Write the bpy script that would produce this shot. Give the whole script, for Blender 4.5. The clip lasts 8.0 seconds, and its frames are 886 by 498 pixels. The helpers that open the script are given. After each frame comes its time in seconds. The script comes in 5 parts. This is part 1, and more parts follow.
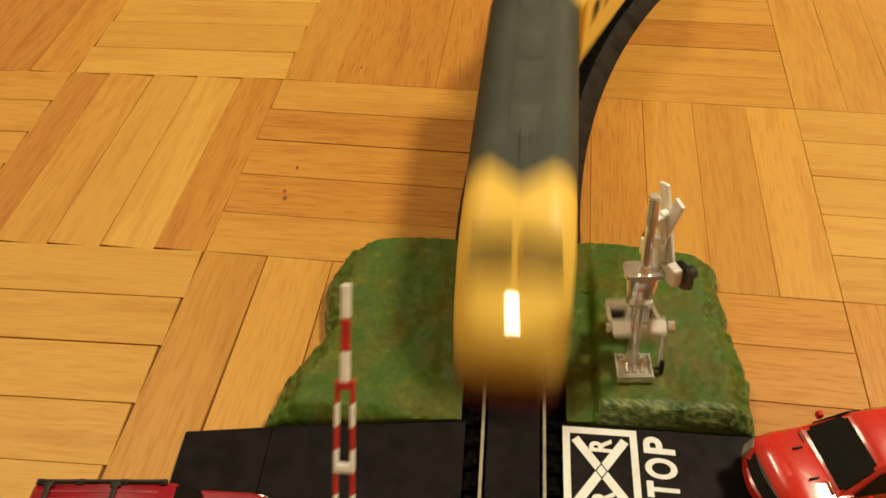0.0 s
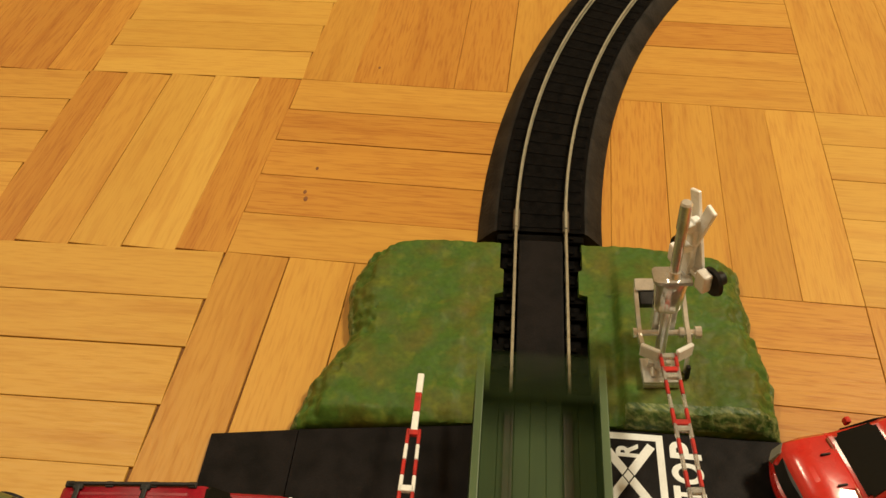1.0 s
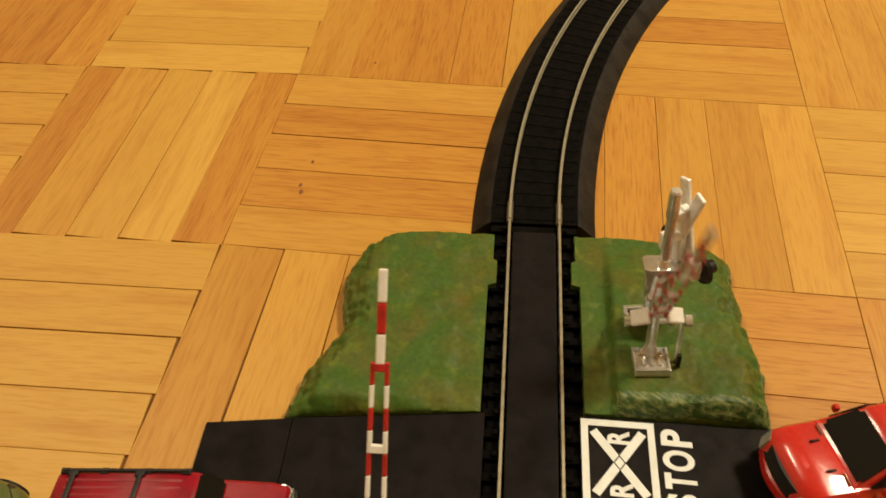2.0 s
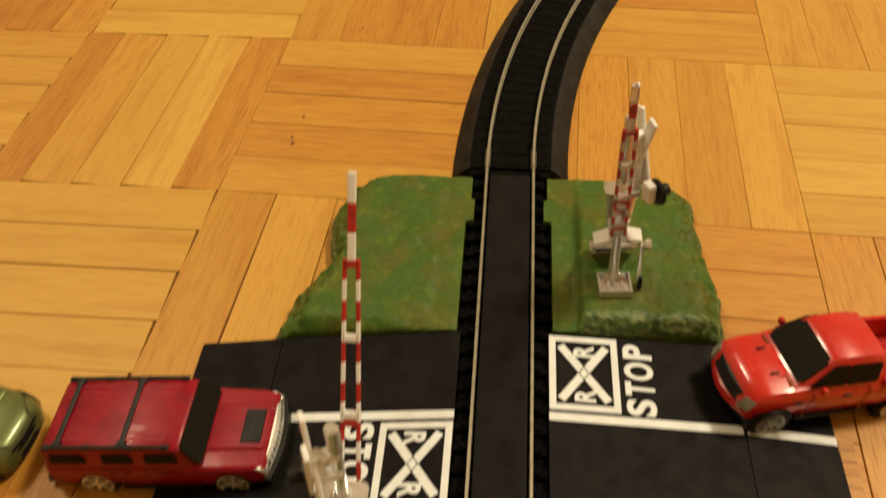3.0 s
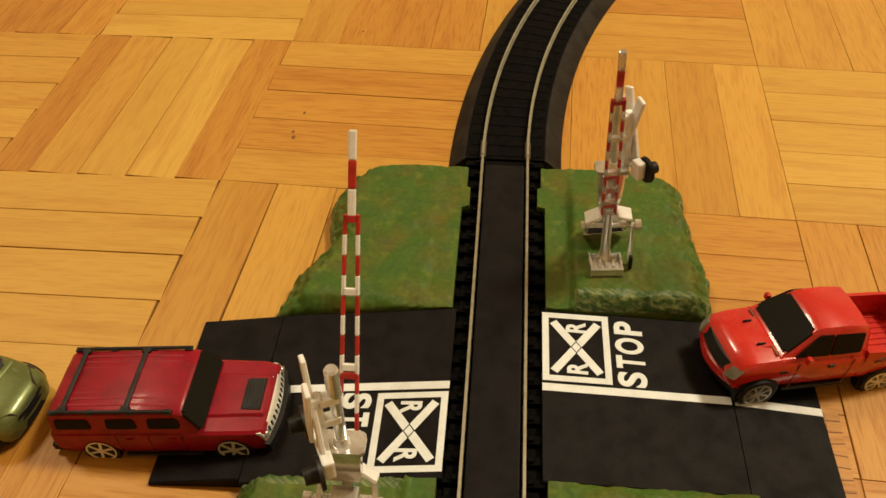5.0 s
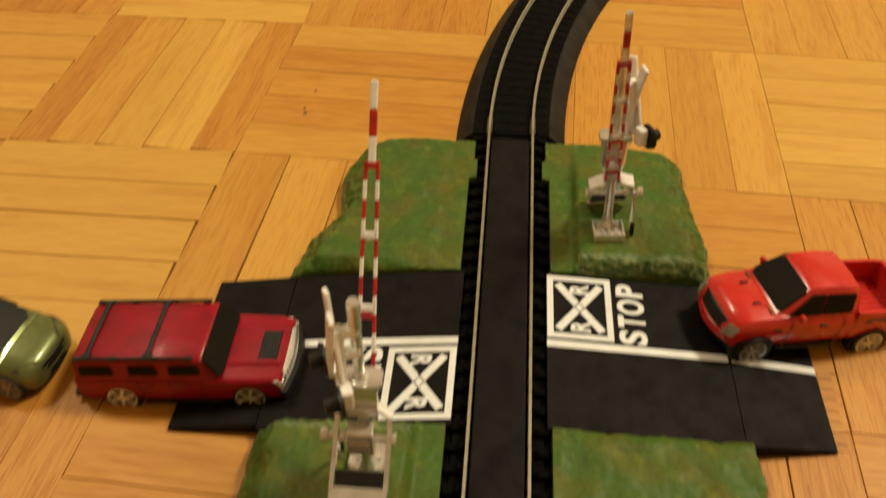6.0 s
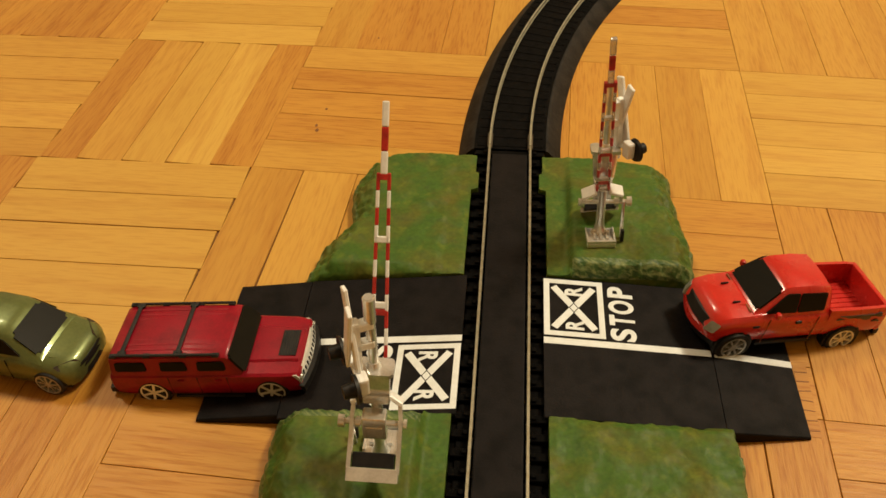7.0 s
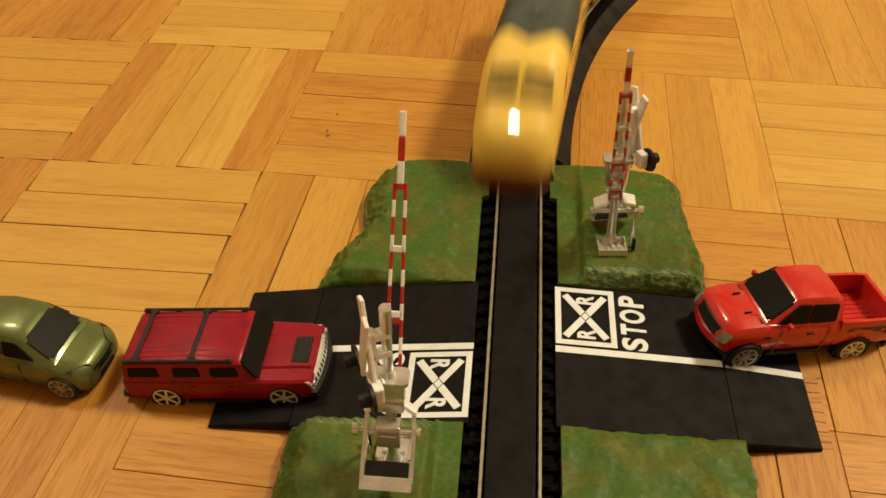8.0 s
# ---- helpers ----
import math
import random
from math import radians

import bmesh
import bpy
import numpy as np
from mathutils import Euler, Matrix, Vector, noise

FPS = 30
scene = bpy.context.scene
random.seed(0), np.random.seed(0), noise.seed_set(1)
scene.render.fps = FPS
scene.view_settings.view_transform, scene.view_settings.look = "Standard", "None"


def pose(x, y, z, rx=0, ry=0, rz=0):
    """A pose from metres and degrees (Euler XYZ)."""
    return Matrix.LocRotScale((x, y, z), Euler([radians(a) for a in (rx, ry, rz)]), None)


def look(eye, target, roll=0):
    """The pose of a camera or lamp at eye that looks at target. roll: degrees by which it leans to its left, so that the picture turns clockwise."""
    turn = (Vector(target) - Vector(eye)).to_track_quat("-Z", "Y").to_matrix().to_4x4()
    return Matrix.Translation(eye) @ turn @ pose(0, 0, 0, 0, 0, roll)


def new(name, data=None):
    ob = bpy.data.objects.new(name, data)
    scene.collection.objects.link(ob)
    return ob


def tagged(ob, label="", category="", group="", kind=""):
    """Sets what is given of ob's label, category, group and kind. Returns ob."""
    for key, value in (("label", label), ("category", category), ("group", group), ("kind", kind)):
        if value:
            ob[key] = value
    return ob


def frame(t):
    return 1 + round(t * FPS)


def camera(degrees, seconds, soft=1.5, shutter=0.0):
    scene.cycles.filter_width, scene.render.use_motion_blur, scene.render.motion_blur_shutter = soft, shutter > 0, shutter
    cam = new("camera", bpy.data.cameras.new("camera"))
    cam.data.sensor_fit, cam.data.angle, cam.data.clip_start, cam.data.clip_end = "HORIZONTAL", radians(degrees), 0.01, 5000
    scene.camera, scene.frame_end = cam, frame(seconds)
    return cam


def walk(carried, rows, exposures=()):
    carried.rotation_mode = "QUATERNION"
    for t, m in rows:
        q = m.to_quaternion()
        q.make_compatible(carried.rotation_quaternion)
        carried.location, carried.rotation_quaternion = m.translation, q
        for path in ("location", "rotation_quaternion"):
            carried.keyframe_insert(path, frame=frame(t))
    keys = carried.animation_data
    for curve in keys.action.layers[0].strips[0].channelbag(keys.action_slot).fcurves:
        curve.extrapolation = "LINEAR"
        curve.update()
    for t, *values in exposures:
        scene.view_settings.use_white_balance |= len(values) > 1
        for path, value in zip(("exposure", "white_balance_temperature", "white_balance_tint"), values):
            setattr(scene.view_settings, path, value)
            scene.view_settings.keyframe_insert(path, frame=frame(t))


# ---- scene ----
cam = camera(55.0, 8.0, soft=1.5, shutter=1.0)
PATH = [
    (0, (-0.00555, -0.10528, 0.22884), (-0.02988, 0.13361, -0.02580), -1.80),
    (0.5, (-0.00986, -0.10417, 0.23150), (-0.03366, 0.13402, -0.02384), -1.50),
    (1, (-0.01408, -0.10418, 0.23092), (-0.03788, 0.13329, -0.02509), -1.40),
    (1.2, (-0.01417, -0.10488, 0.22993), (-0.03779, 0.13359, -0.02516), -1.30),
    (2.3, (-0.00829, -0.11272, 0.22983), (-0.03192, 0.12530, -0.02569), -1.50),
    (2.4, (-0.00671, -0.11625, 0.22981), (-0.03000, 0.12150, -0.02509), -1.60),
    (2.5, (-0.00512, -0.11977, 0.22980), (-0.02892, 0.11770, -0.02621), -1.70),
    (2.7, (-0.00410, -0.12745, 0.22972), (-0.02631, 0.11053, -0.02306), -1.66),
    (2.8, (-0.00359, -0.13129, 0.22967), (-0.02600, 0.10695, -0.02332), -1.64),
    (3, (-0.00257, -0.13897, 0.22959), (-0.02602, 0.09978, -0.02526), -1.60),
    (3.1, (-0.00276, -0.14145, 0.22931), (-0.02651, 0.09750, -0.02993), -1.48),
    (3.2, (-0.00295, -0.14394, 0.22902), (-0.02794, 0.09522, -0.03218), -1.36),
    (3.3, (-0.00315, -0.14642, 0.22874), (-0.02755, 0.09295, -0.03153), -1.24),
    (3.4, (-0.00334, -0.14891, 0.22845), (-0.02747, 0.09067, -0.02872), -1.12),
    (3.5, (-0.00353, -0.15139, 0.22817), (-0.02611, 0.08839, -0.02579), -1.00),
    (3.6, (-0.00239, -0.15243, 0.22692), (-0.02447, 0.08798, -0.02741), -1.12),
    (3.8, (-0.00011, -0.15452, 0.22443), (-0.02141, 0.08715, -0.02842), -1.36),
    (3.9, (0.00103, -0.15557, 0.22319), (-0.02147, 0.08674, -0.02811), -1.48),
    (4, (0.00217, -0.15661, 0.22194), (-0.02181, 0.08633, -0.02887), -1.60),
    (4.1, (0.00203, -0.15653, 0.22214), (-0.02157, 0.08685, -0.03072), -1.60),
    (4.2, (0.00189, -0.15645, 0.22234), (-0.02128, 0.08737, -0.03121), -1.60),
    (4.3, (0.00175, -0.15637, 0.22253), (-0.02147, 0.08790, -0.03012), -1.60),
    (4.4, (0.00161, -0.15629, 0.22273), (-0.02209, 0.08842, -0.02777), -1.60),
    (4.5, (0.00147, -0.15621, 0.22293), (-0.02250, 0.08894, -0.02572), -1.60),
    (4.6, (0.00086, -0.15626, 0.22347), (-0.02279, 0.08969, -0.02362), -1.50),
    (4.7, (0.00024, -0.15632, 0.22401), (-0.02286, 0.09045, -0.02311), -1.40),
    (5.8, (-0.00310, -0.17064, 0.22019), (-0.02673, 0.08242, -0.02044), -0.70),
    (5.9, (-0.00375, -0.17358, 0.22011), (-0.02585, 0.07851, -0.02030), -0.40),
    (6, (-0.00440, -0.17653, 0.22003), (-0.02523, 0.07460, -0.02287), -0.10),
    (6.1, (-0.00428, -0.17981, 0.22193), (-0.02583, 0.07141, -0.02380), -0.14),
    (6.2, (-0.00415, -0.18309, 0.22382), (-0.02571, 0.06823, -0.02263), -0.18),
    (6.3, (-0.00403, -0.18637, 0.22572), (-0.02533, 0.06504, -0.02111), -0.22),
    (6.4, (-0.00390, -0.18965, 0.22761), (-0.02541, 0.06186, -0.01778), -0.26),
    (6.5, (-0.00378, -0.19293, 0.22951), (-0.02548, 0.05867, -0.01282), -0.30),
    (6.6, (-0.00372, -0.19360, 0.23043), (-0.02557, 0.05876, -0.01096), -0.36),
    (6.8, (-0.00359, -0.19495, 0.23228), (-0.02551, 0.05893, -0.00754), -0.48),
    (7, (-0.00346, -0.19630, 0.23413), (-0.02568, 0.05911, -0.00414), -0.60),
    (7.5, (-0.00516, -0.19538, 0.23480), (-0.02704, 0.06030, -0.00321), -0.20),
    (8, (-0.00749, -0.19540, 0.23635), (-0.03024, 0.06024, -0.00162), -0.20),
]
walk(cam, [(t, look(eye, target, roll)) for t, eye, target, roll in PATH])


# ---- light: two ceiling lamps, east and west of the crossing, the rest is bounce from the room ----
world = bpy.data.worlds.new("world")
scene.world = world
world.use_nodes = True
world.node_tree.nodes["Background"].inputs[0].default_value = (1.0, 0.86, 0.68, 1)
world.node_tree.nodes["Background"].inputs[1].default_value = 0.02
LAMPS = [((1.35, 0.75, 2.25), 68.0), ((-1.15, 0.85, 2.25), 25.0)]
for at, watts in LAMPS:
    lamp_data = bpy.data.lights.new("ceiling_lamp_light", "AREA")
    lamp_data.shape, lamp_data.size, lamp_data.energy = "DISK", 0.5, watts
    lamp_data.color = (1.0, 0.845, 0.575)
    new("ceiling_lamp_light", lamp_data).matrix_world = pose(at[0], at[1], at[2])
scene.view_settings.exposure = 0.0


# ---- material helpers ----
def mat(name, base, rough=0.5, metal=0.0, spec=0.5, vary=0.12, scale=60.0, bump=0.0, bump_scale=400.0, coat=0.0, second=None, streak=None):
    """A node material: a base colour broken up at two scales, with fine relief."""
    m = bpy.data.materials.new(name)
    m.use_nodes = True
    nt = m.node_tree
    n, l = nt.nodes, nt.links
    b = n["Principled BSDF"]
    b.inputs["Roughness"].default_value, b.inputs["Metallic"].default_value = rough, metal
    b.inputs["Specular IOR Level"].default_value, b.inputs["Coat Weight"].default_value = spec, coat
    b.inputs["Coat Roughness"].default_value = 0.08
    co = n.new("ShaderNodeTexCoord")
    big, fine = n.new("ShaderNodeTexNoise"), n.new("ShaderNodeTexNoise")
    big.inputs["Scale"].default_value, big.inputs["Detail"].default_value = scale, 4
    fine.inputs["Scale"].default_value, fine.inputs["Detail"].default_value = scale * 9, 3
    place = co.outputs["Object"]
    if streak:
        slant = n.new("ShaderNodeMapping")
        slant.vector_type = "TEXTURE"
        slant.inputs["Rotation"].default_value, slant.inputs["Scale"].default_value = streak
        l.new(place, slant.inputs["Vector"])
        place = slant.outputs["Vector"]
    l.new(place, big.inputs["Vector"])
    l.new(place, fine.inputs["Vector"])
    ramp = n.new("ShaderNodeMix")
    ramp.data_type = "RGBA"
    other = second or tuple(c * (1 - 3 * vary) for c in base)
    ramp.inputs["A"].default_value, ramp.inputs["B"].default_value = (*base, 1), (*other, 1)
    mr = n.new("ShaderNodeMapRange")
    mr.inputs["From Min"].default_value, mr.inputs["From Max"].default_value = 0.42, 0.68
    l.new(big.outputs["Fac"], mr.inputs["Value"])
    l.new(mr.outputs["Result"], ramp.inputs["Factor"])
    hsv = n.new("ShaderNodeHueSaturation")
    l.new(ramp.outputs["Result"], hsv.inputs["Color"])
    val = n.new("ShaderNodeMapRange")
    val.inputs["From Min"].default_value, val.inputs["From Max"].default_value = 0.3, 0.7
    val.inputs["To Min"].default_value, val.inputs["To Max"].default_value = 1 - vary, 1 + vary
    l.new(fine.outputs["Fac"], val.inputs["Value"])
    l.new(val.outputs["Result"], hsv.inputs["Value"])
    l.new(hsv.outputs["Color"], b.inputs["Base Color"])
    rr = n.new("ShaderNodeMapRange")
    rr.inputs["To Min"].default_value, rr.inputs["To Max"].default_value = max(0.02, rough - 0.1), min(1, rough + 0.12)
    l.new(big.outputs["Fac"], rr.inputs["Value"])
    l.new(rr.outputs["Result"], b.inputs["Roughness"])
    if bump:
        relief = n.new("ShaderNodeTexNoise")
        relief.inputs["Scale"].default_value, relief.inputs["Detail"].default_value = bump_scale, 5
        l.new(co.outputs["Object"], relief.inputs["Vector"])
        bn = n.new("ShaderNodeBump")
        bn.inputs["Strength"].default_value, bn.inputs["Distance"].default_value = bump, 0.0006
        l.new(relief.outputs["Fac"], bn.inputs["Height"])
        l.new(bn.outputs["Normal"], b.inputs["Normal"])
    return m


def oak(name, tones, fleck=0.5, island=False):
    """Lacquered oak: tone by plank, grain lines along local x, pores and darker streaks."""
    m = bpy.data.materials.new(name)
    m.use_nodes = True
    n, l = m.node_tree.nodes, m.node_tree.links
    b = n["Principled BSDF"]
    b.inputs["Specular IOR Level"].default_value = 0.4
    co, info = n.new("ShaderNodeTexCoord"), n.new("ShaderNodeObjectInfo")
    geo = n.new("ShaderNodeNewGeometry")
    rnd = geo.outputs["Random Per Island"] if island else info.outputs["Random"]
    mp = n.new("ShaderNodeMapping")
    mp.inputs["Scale"].default_value = (1.0, 12.0, 12.0)
    off = n.new("ShaderNodeCombineXYZ")
    mul = n.new("ShaderNodeMath")
    mul.operation, mul.inputs[1].default_value = "MULTIPLY", 37.0
    l.new(rnd, mul.inputs[0])
    for k in range(3):
        l.new(mul.outputs[0], off.inputs[k])
    l.new(co.outputs["Object"], mp.inputs["Vector"])
    add = n.new("ShaderNodeVectorMath")
    add.operation = "ADD"
    l.new(mp.outputs["Vector"], add.inputs[0])
    l.new(off.outputs[0], add.inputs[1])
    grain, streak, pore = (n.new("ShaderNodeTexNoise") for _ in range(3))
    for tex, sc, det in ((grain, 85.0, 6), (streak, 13.0, 3), (pore, 150.0, 3)):
        tex.inputs["Scale"].default_value, tex.inputs["Detail"].default_value = sc, det
        l.new(add.outputs[0], tex.inputs["Vector"])
    tone = n.new("ShaderNodeValToRGB")
    cr = tone.color_ramp
    cr.elements[0].position, cr.elements[0].color = 0.0, (*tones[0], 1)
    cr.elements[1].position, cr.elements[1].color = 1.0, (*tones[1], 1)
    l.new(rnd, tone.inputs["Fac"])
    dark = n.new("ShaderNodeMix")
    dark.data_type, dark.blend_type = "RGBA", "MULTIPLY"
    dark.inputs["B"].default_value = (0.70, 0.52, 0.36, 1)
    mr = n.new("ShaderNodeMapRange")
    mr.inputs["From Min"].default_value, mr.inputs["From Max"].default_value = 0.47, 0.72
    mr.inputs["To Max"].default_value = fleck
    l.new(grain.outputs["Fac"], mr.inputs["Value"])
    l.new(mr.outputs["Result"], dark.inputs["Factor"])
    l.new(tone.outputs["Color"], dark.inputs["A"])
    dark2 = n.new("ShaderNodeMix")
    dark2.data_type, dark2.blend_type = "RGBA", "MULTIPLY"
    dark2.inputs["B"].default_value = (0.84, 0.72, 0.60, 1)
    mr2 = n.new("ShaderNodeMapRange")
    mr2.inputs["From Min"].default_value, mr2.inputs["From Max"].default_value = 0.5, 0.78
    l.new(streak.outputs["Fac"], mr2.inputs["Value"])
    l.new(mr2.outputs["Result"], dark2.inputs["Factor"])
    l.new(dark.outputs["Result"], dark2.inputs["A"])
    l.new(dark2.outputs["Result"], b.inputs["Base Color"])
    rr = n.new("ShaderNodeMapRange")
    rr.inputs["To Min"].default_value, rr.inputs["To Max"].default_value = 0.34, 0.6
    l.new(grain.outputs["Fac"], rr.inputs["Value"])
    l.new(rr.outputs["Result"], b.inputs["Roughness"])
    bn = n.new("ShaderNodeBump")
    bn.inputs["Strength"].default_value, bn.inputs["Distance"].default_value = 0.25, 0.0003
    l.new(pore.outputs["Fac"], bn.inputs["Height"])
    l.new(bn.outputs["Normal"], b.inputs["Normal"])
    return m


OAK_LIGHT = oak("pale_honey_oak", ((0.54, 0.303, 0.050), (0.62, 0.370, 0.071)), 0.35)
OAK = oak("honey_oak", ((0.50, 0.255, 0.038), (0.60, 0.332, 0.058)), 0.5)
OAK_RED = oak("orange_oak", ((0.46, 0.205, 0.028), (0.545, 0.268, 0.040)), 0.75)
OAK_FAR = oak("honey_oak_far", ((0.48, 0.24, 0.037), (0.60, 0.346, 0.066)), 0.4, island=True)
JOINT = mat("dark_joint", (0.17, 0.070, 0.016), 0.8)
KNOT = mat("brown_knot", (0.20, 0.075, 0.018), 0.6)
WALL = mat("cream_wall_paint", (0.62, 0.56, 0.44), 0.7, vary=0.04, scale=3, bump=0.1, bump_scale=80)
CEILING = mat("white_ceiling_paint", (0.75, 0.72, 0.66), 0.8, vary=0.03, scale=3)
BLACK_PLASTIC = mat("black_plastic", (0.0064, 0.0047, 0.0052), 0.6, spec=0.14, vary=0.25, scale=150, bump=0.25, bump_scale=1500)
BED_GREY = mat("dark_grey_roadbed_plastic", (0.017, 0.0145, 0.0125), 0.65, spec=0.2, vary=0.25, scale=120, bump=0.5, bump_scale=900)
TIE_BLACK = mat("black_sleeper_plastic", (0.0035, 0.003, 0.003), 0.7, spec=0.06, vary=0.3, scale=300, bump=0.4, bump_scale=1500)
RAIL = mat("nickel_silver_rail", (0.56, 0.58, 0.50), 0.36, metal=0.85, vary=0.15, scale=200, second=(0.42, 0.43, 0.35))
RAIL_WORN = mat("brassy_worn_rail", (0.46, 0.45, 0.36), 0.38, metal=0.8, vary=0.2, scale=350, second=(0.32, 0.29, 0.20))
JOINER = mat("steel_rail_joiner", (0.22, 0.20, 0.17), 0.45, metal=0.9)
WHITE_PRINT = mat("white_printed_paint", (0.76, 0.81, 0.84), 0.5, vary=0.05, scale=200, second=(0.69, 0.73, 0.74))


# ---- mesh helpers ----
def finish(name, bm, material, smooth=None):
    """A bmesh as mesh data; smooth: the angle in degrees below which edges are smooth."""
    bmesh.ops.recalc_face_normals(bm, faces=bm.faces[:])
    if smooth is not None:
        for f in bm.faces:
            f.smooth = True
        for e in bm.edges:
            if len(e.link_faces) == 2 and e.calc_face_angle(0) > radians(smooth):
                e.smooth = False
    me = bpy.data.meshes.new(name)
    bm.to_mesh(me)
    bm.free()
    for m in material if isinstance(material, (list, tuple)) else [material]:
        me.materials.append(m)
    return me


def part(name, bm, material, parent=None, label="", smooth=None, at=None):
    """Links a bmesh as ONE mesh object, under a thing or a part."""
    ob = new(name, finish(name, bm, material, smooth))
    if parent is not None:
        ob.parent = parent
    if at is not None:
        ob.matrix_basis = at
    return tagged(ob, label)


def thing(name, label, category, m=None, group=""):
    ob = new(name)
    ob.empty_display_size = 0.01
    if m is not None:
        ob.matrix_basis = m
    return tagged(ob, label, category, group)


def box(bm, x0, x1, y0, y1, z0, z1, bevel=0.0, seg=2, m=None):
    """A box between two corners with rounded edges, added to bm."""
    r = bmesh.ops.create_cube(bm, size=1.0)
    vs = r["verts"]
    for v in vs:
        v.co = Vector(((x0 + x1) / 2 + v.co.x * (x1 - x0), (y0 + y1) / 2 + v.co.y * (y1 - y0), (z0 + z1) / 2 + v.co.z * (z1 - z0)))
    if bevel:
        es = list({e for v in vs for e in v.link_edges})
        r = bmesh.ops.bevel(bm, geom=es, offset=bevel, segments=seg, affect="EDGES", profile=0.6)
        vs = list({v for f in r["faces"] for v in f.verts} | {v for v in vs if v.is_valid})
    if m is not None:
        bmesh.ops.transform(bm, matrix=m, verts=[v for v in vs if v.is_valid])
    return bm


def rod(bm, p, q, r, r2=None, sides=12):
    """A round bar from p to q."""
    p, q = Vector(p), Vector(q)
    d = q - p
    m = Matrix.Translation((p + q) / 2) @ d.to_track_quat("Z", "Y").to_matrix().to_4x4()
    bmesh.ops.create_cone(bm, cap_ends=True, segments=sides, radius1=r, radius2=r if r2 is None else r2, depth=d.length, matrix=m)
    return bm


def bar(bm, p, q, w, h, up=(0, 0, 1), bevel=0.0):
    """A square bar from p to q, w wide and h deep."""
    p, q = Vector(p), Vector(q)
    d = (q - p).normalized()
    s = d.cross(Vector(up)).normalized()
    u = s.cross(d)
    m = Matrix((s, d, u)).transposed().to_4x4()
    m.translation = (p + q) / 2
    L = (q - p).length
    return box(bm, -w / 2, w / 2, -L / 2, L / 2, -h / 2, h / 2, bevel, 1, m)


def prism(bm, outline, z0, z1):
    """A flat outline (x, y) raised from z0 to z1."""
    lo = [bm.verts.new((x, y, z0)) for x, y in outline]
    hi = [bm.verts.new((x, y, z1)) for x, y in outline]
    bm.faces.new(lo[::-1])
    bm.faces.new(hi)
    k = len(outline)
    for i in range(k):
        bm.faces.new((lo[i], lo[(i + 1) % k], hi[(i + 1) % k], hi[i]))
    return bm


def loft(bm, rings, caps=True):
    """Joins rings of points, all of one length, into a closed skin."""
    vs = [[bm.verts.new(p) for p in ring] for ring in rings]
    k = len(vs[0])
    for a, b in zip(vs, vs[1:]):
        for i in range(k):
            bm.faces.new((a[i], a[(i + 1) % k], b[(i + 1) % k], b[i]))
    if caps:
        bm.faces.new(vs[0][::-1])
        bm.faces.new(vs[-1])
    return bm


def panel(bm, corners, thick, bevel=0.0):
    """A thin slab on a four-cornered face, thick along its normal."""
    c = [Vector(p) for p in corners]
    nrm = (c[1] - c[0]).cross(c[3] - c[0]).normalized()
    lo = [bm.verts.new(p - nrm * thick) for p in c]
    hi = [bm.verts.new(p + nrm * thick) for p in c]
    fs = [bm.faces.new(lo[::-1]), bm.faces.new(hi)]
    k = len(c)
    fs += [bm.faces.new((lo[i], lo[(i + 1) % k], hi[(i + 1) % k], hi[i])) for i in range(k)]
    if bevel:
        up = [e for i in range(k) for e in lo[i].link_edges if e.other_vert(lo[i]) is hi[i]]
        bmesh.ops.bevel(bm, geom=up, offset=bevel, segments=3, affect="EDGES")
    return bm


MM = 0.001


# ---- room ----
def build_room():
    for name, x0, x1, y0, y1 in (("wall_north", -2.3, 2.5, 2.6, 2.7), ("wall_south", -2.3, 2.5, -2.2, -2.1), ("wall_west", -2.3, -2.2, -2.1, 2.6), ("wall_east", 2.4, 2.5, -2.1, 2.6)):
        tagged(part(name, box(bmesh.new(), x0, x1, y0, y1, -0.02, 2.5), WALL), "plain cream painted room wall", "wall", kind="structure")
    tagged(part("ceiling", box(bmesh.new(), -2.3, 2.5, -2.2, 2.7, 2.5, 2.6), CEILING), "plain white painted ceiling", "ceiling", kind="structure")
    for at, _ in LAMPS:
        lamp = thing("ceiling_lamp", "white round ceiling lamp, lit, above the floor", "lamp", pose(at[0], at[1], 2.5), "ceiling lamps")
        bm = bmesh.new()
        rod(bm, (0, 0, -0.2), (0, 0, -0.002), 0.008)
        part("stem", bm, JOINER, lamp)
        bm = bmesh.new()
        rod(bm, (0, 0, -0.225), (0, 0, -0.2), 0.27, 0.22, 40)
        part("shade", bm, CEILING, lamp)


build_room()

# ---- track, as a plan: straight through the crossing, then an oval to the east ----
R, Y0, Y1 = 0.380, 0.114, -0.611
HALF = math.pi * R
STRAIGHT = Y0 - Y1
LOOP = 2 * HALF + 2 * STRAIGHT


def on_track(s):
    """Place and heading (degrees from +x) after s metres of running, from y = 0 southwards."""
    s = s % LOOP
    a = -Y1
    if s < a:
        return 0.0, -s, -90.0
    s -= a
    if s < HALF:
        t = s / R
        return R - R * math.cos(t), Y1 - R * math.sin(t), -90.0 + math.degrees(t)
    s -= HALF
    if s < STRAIGHT:
        return 2 * R, Y1 + s, 90.0
    s -= STRAIGHT
    if s < HALF:
        t = s / R
        return R + R * math.cos(t), Y0 + R * math.sin(t), 90.0 + math.degrees(t)
    s -= HALF
    return 0.0, Y0 - s, -90.0


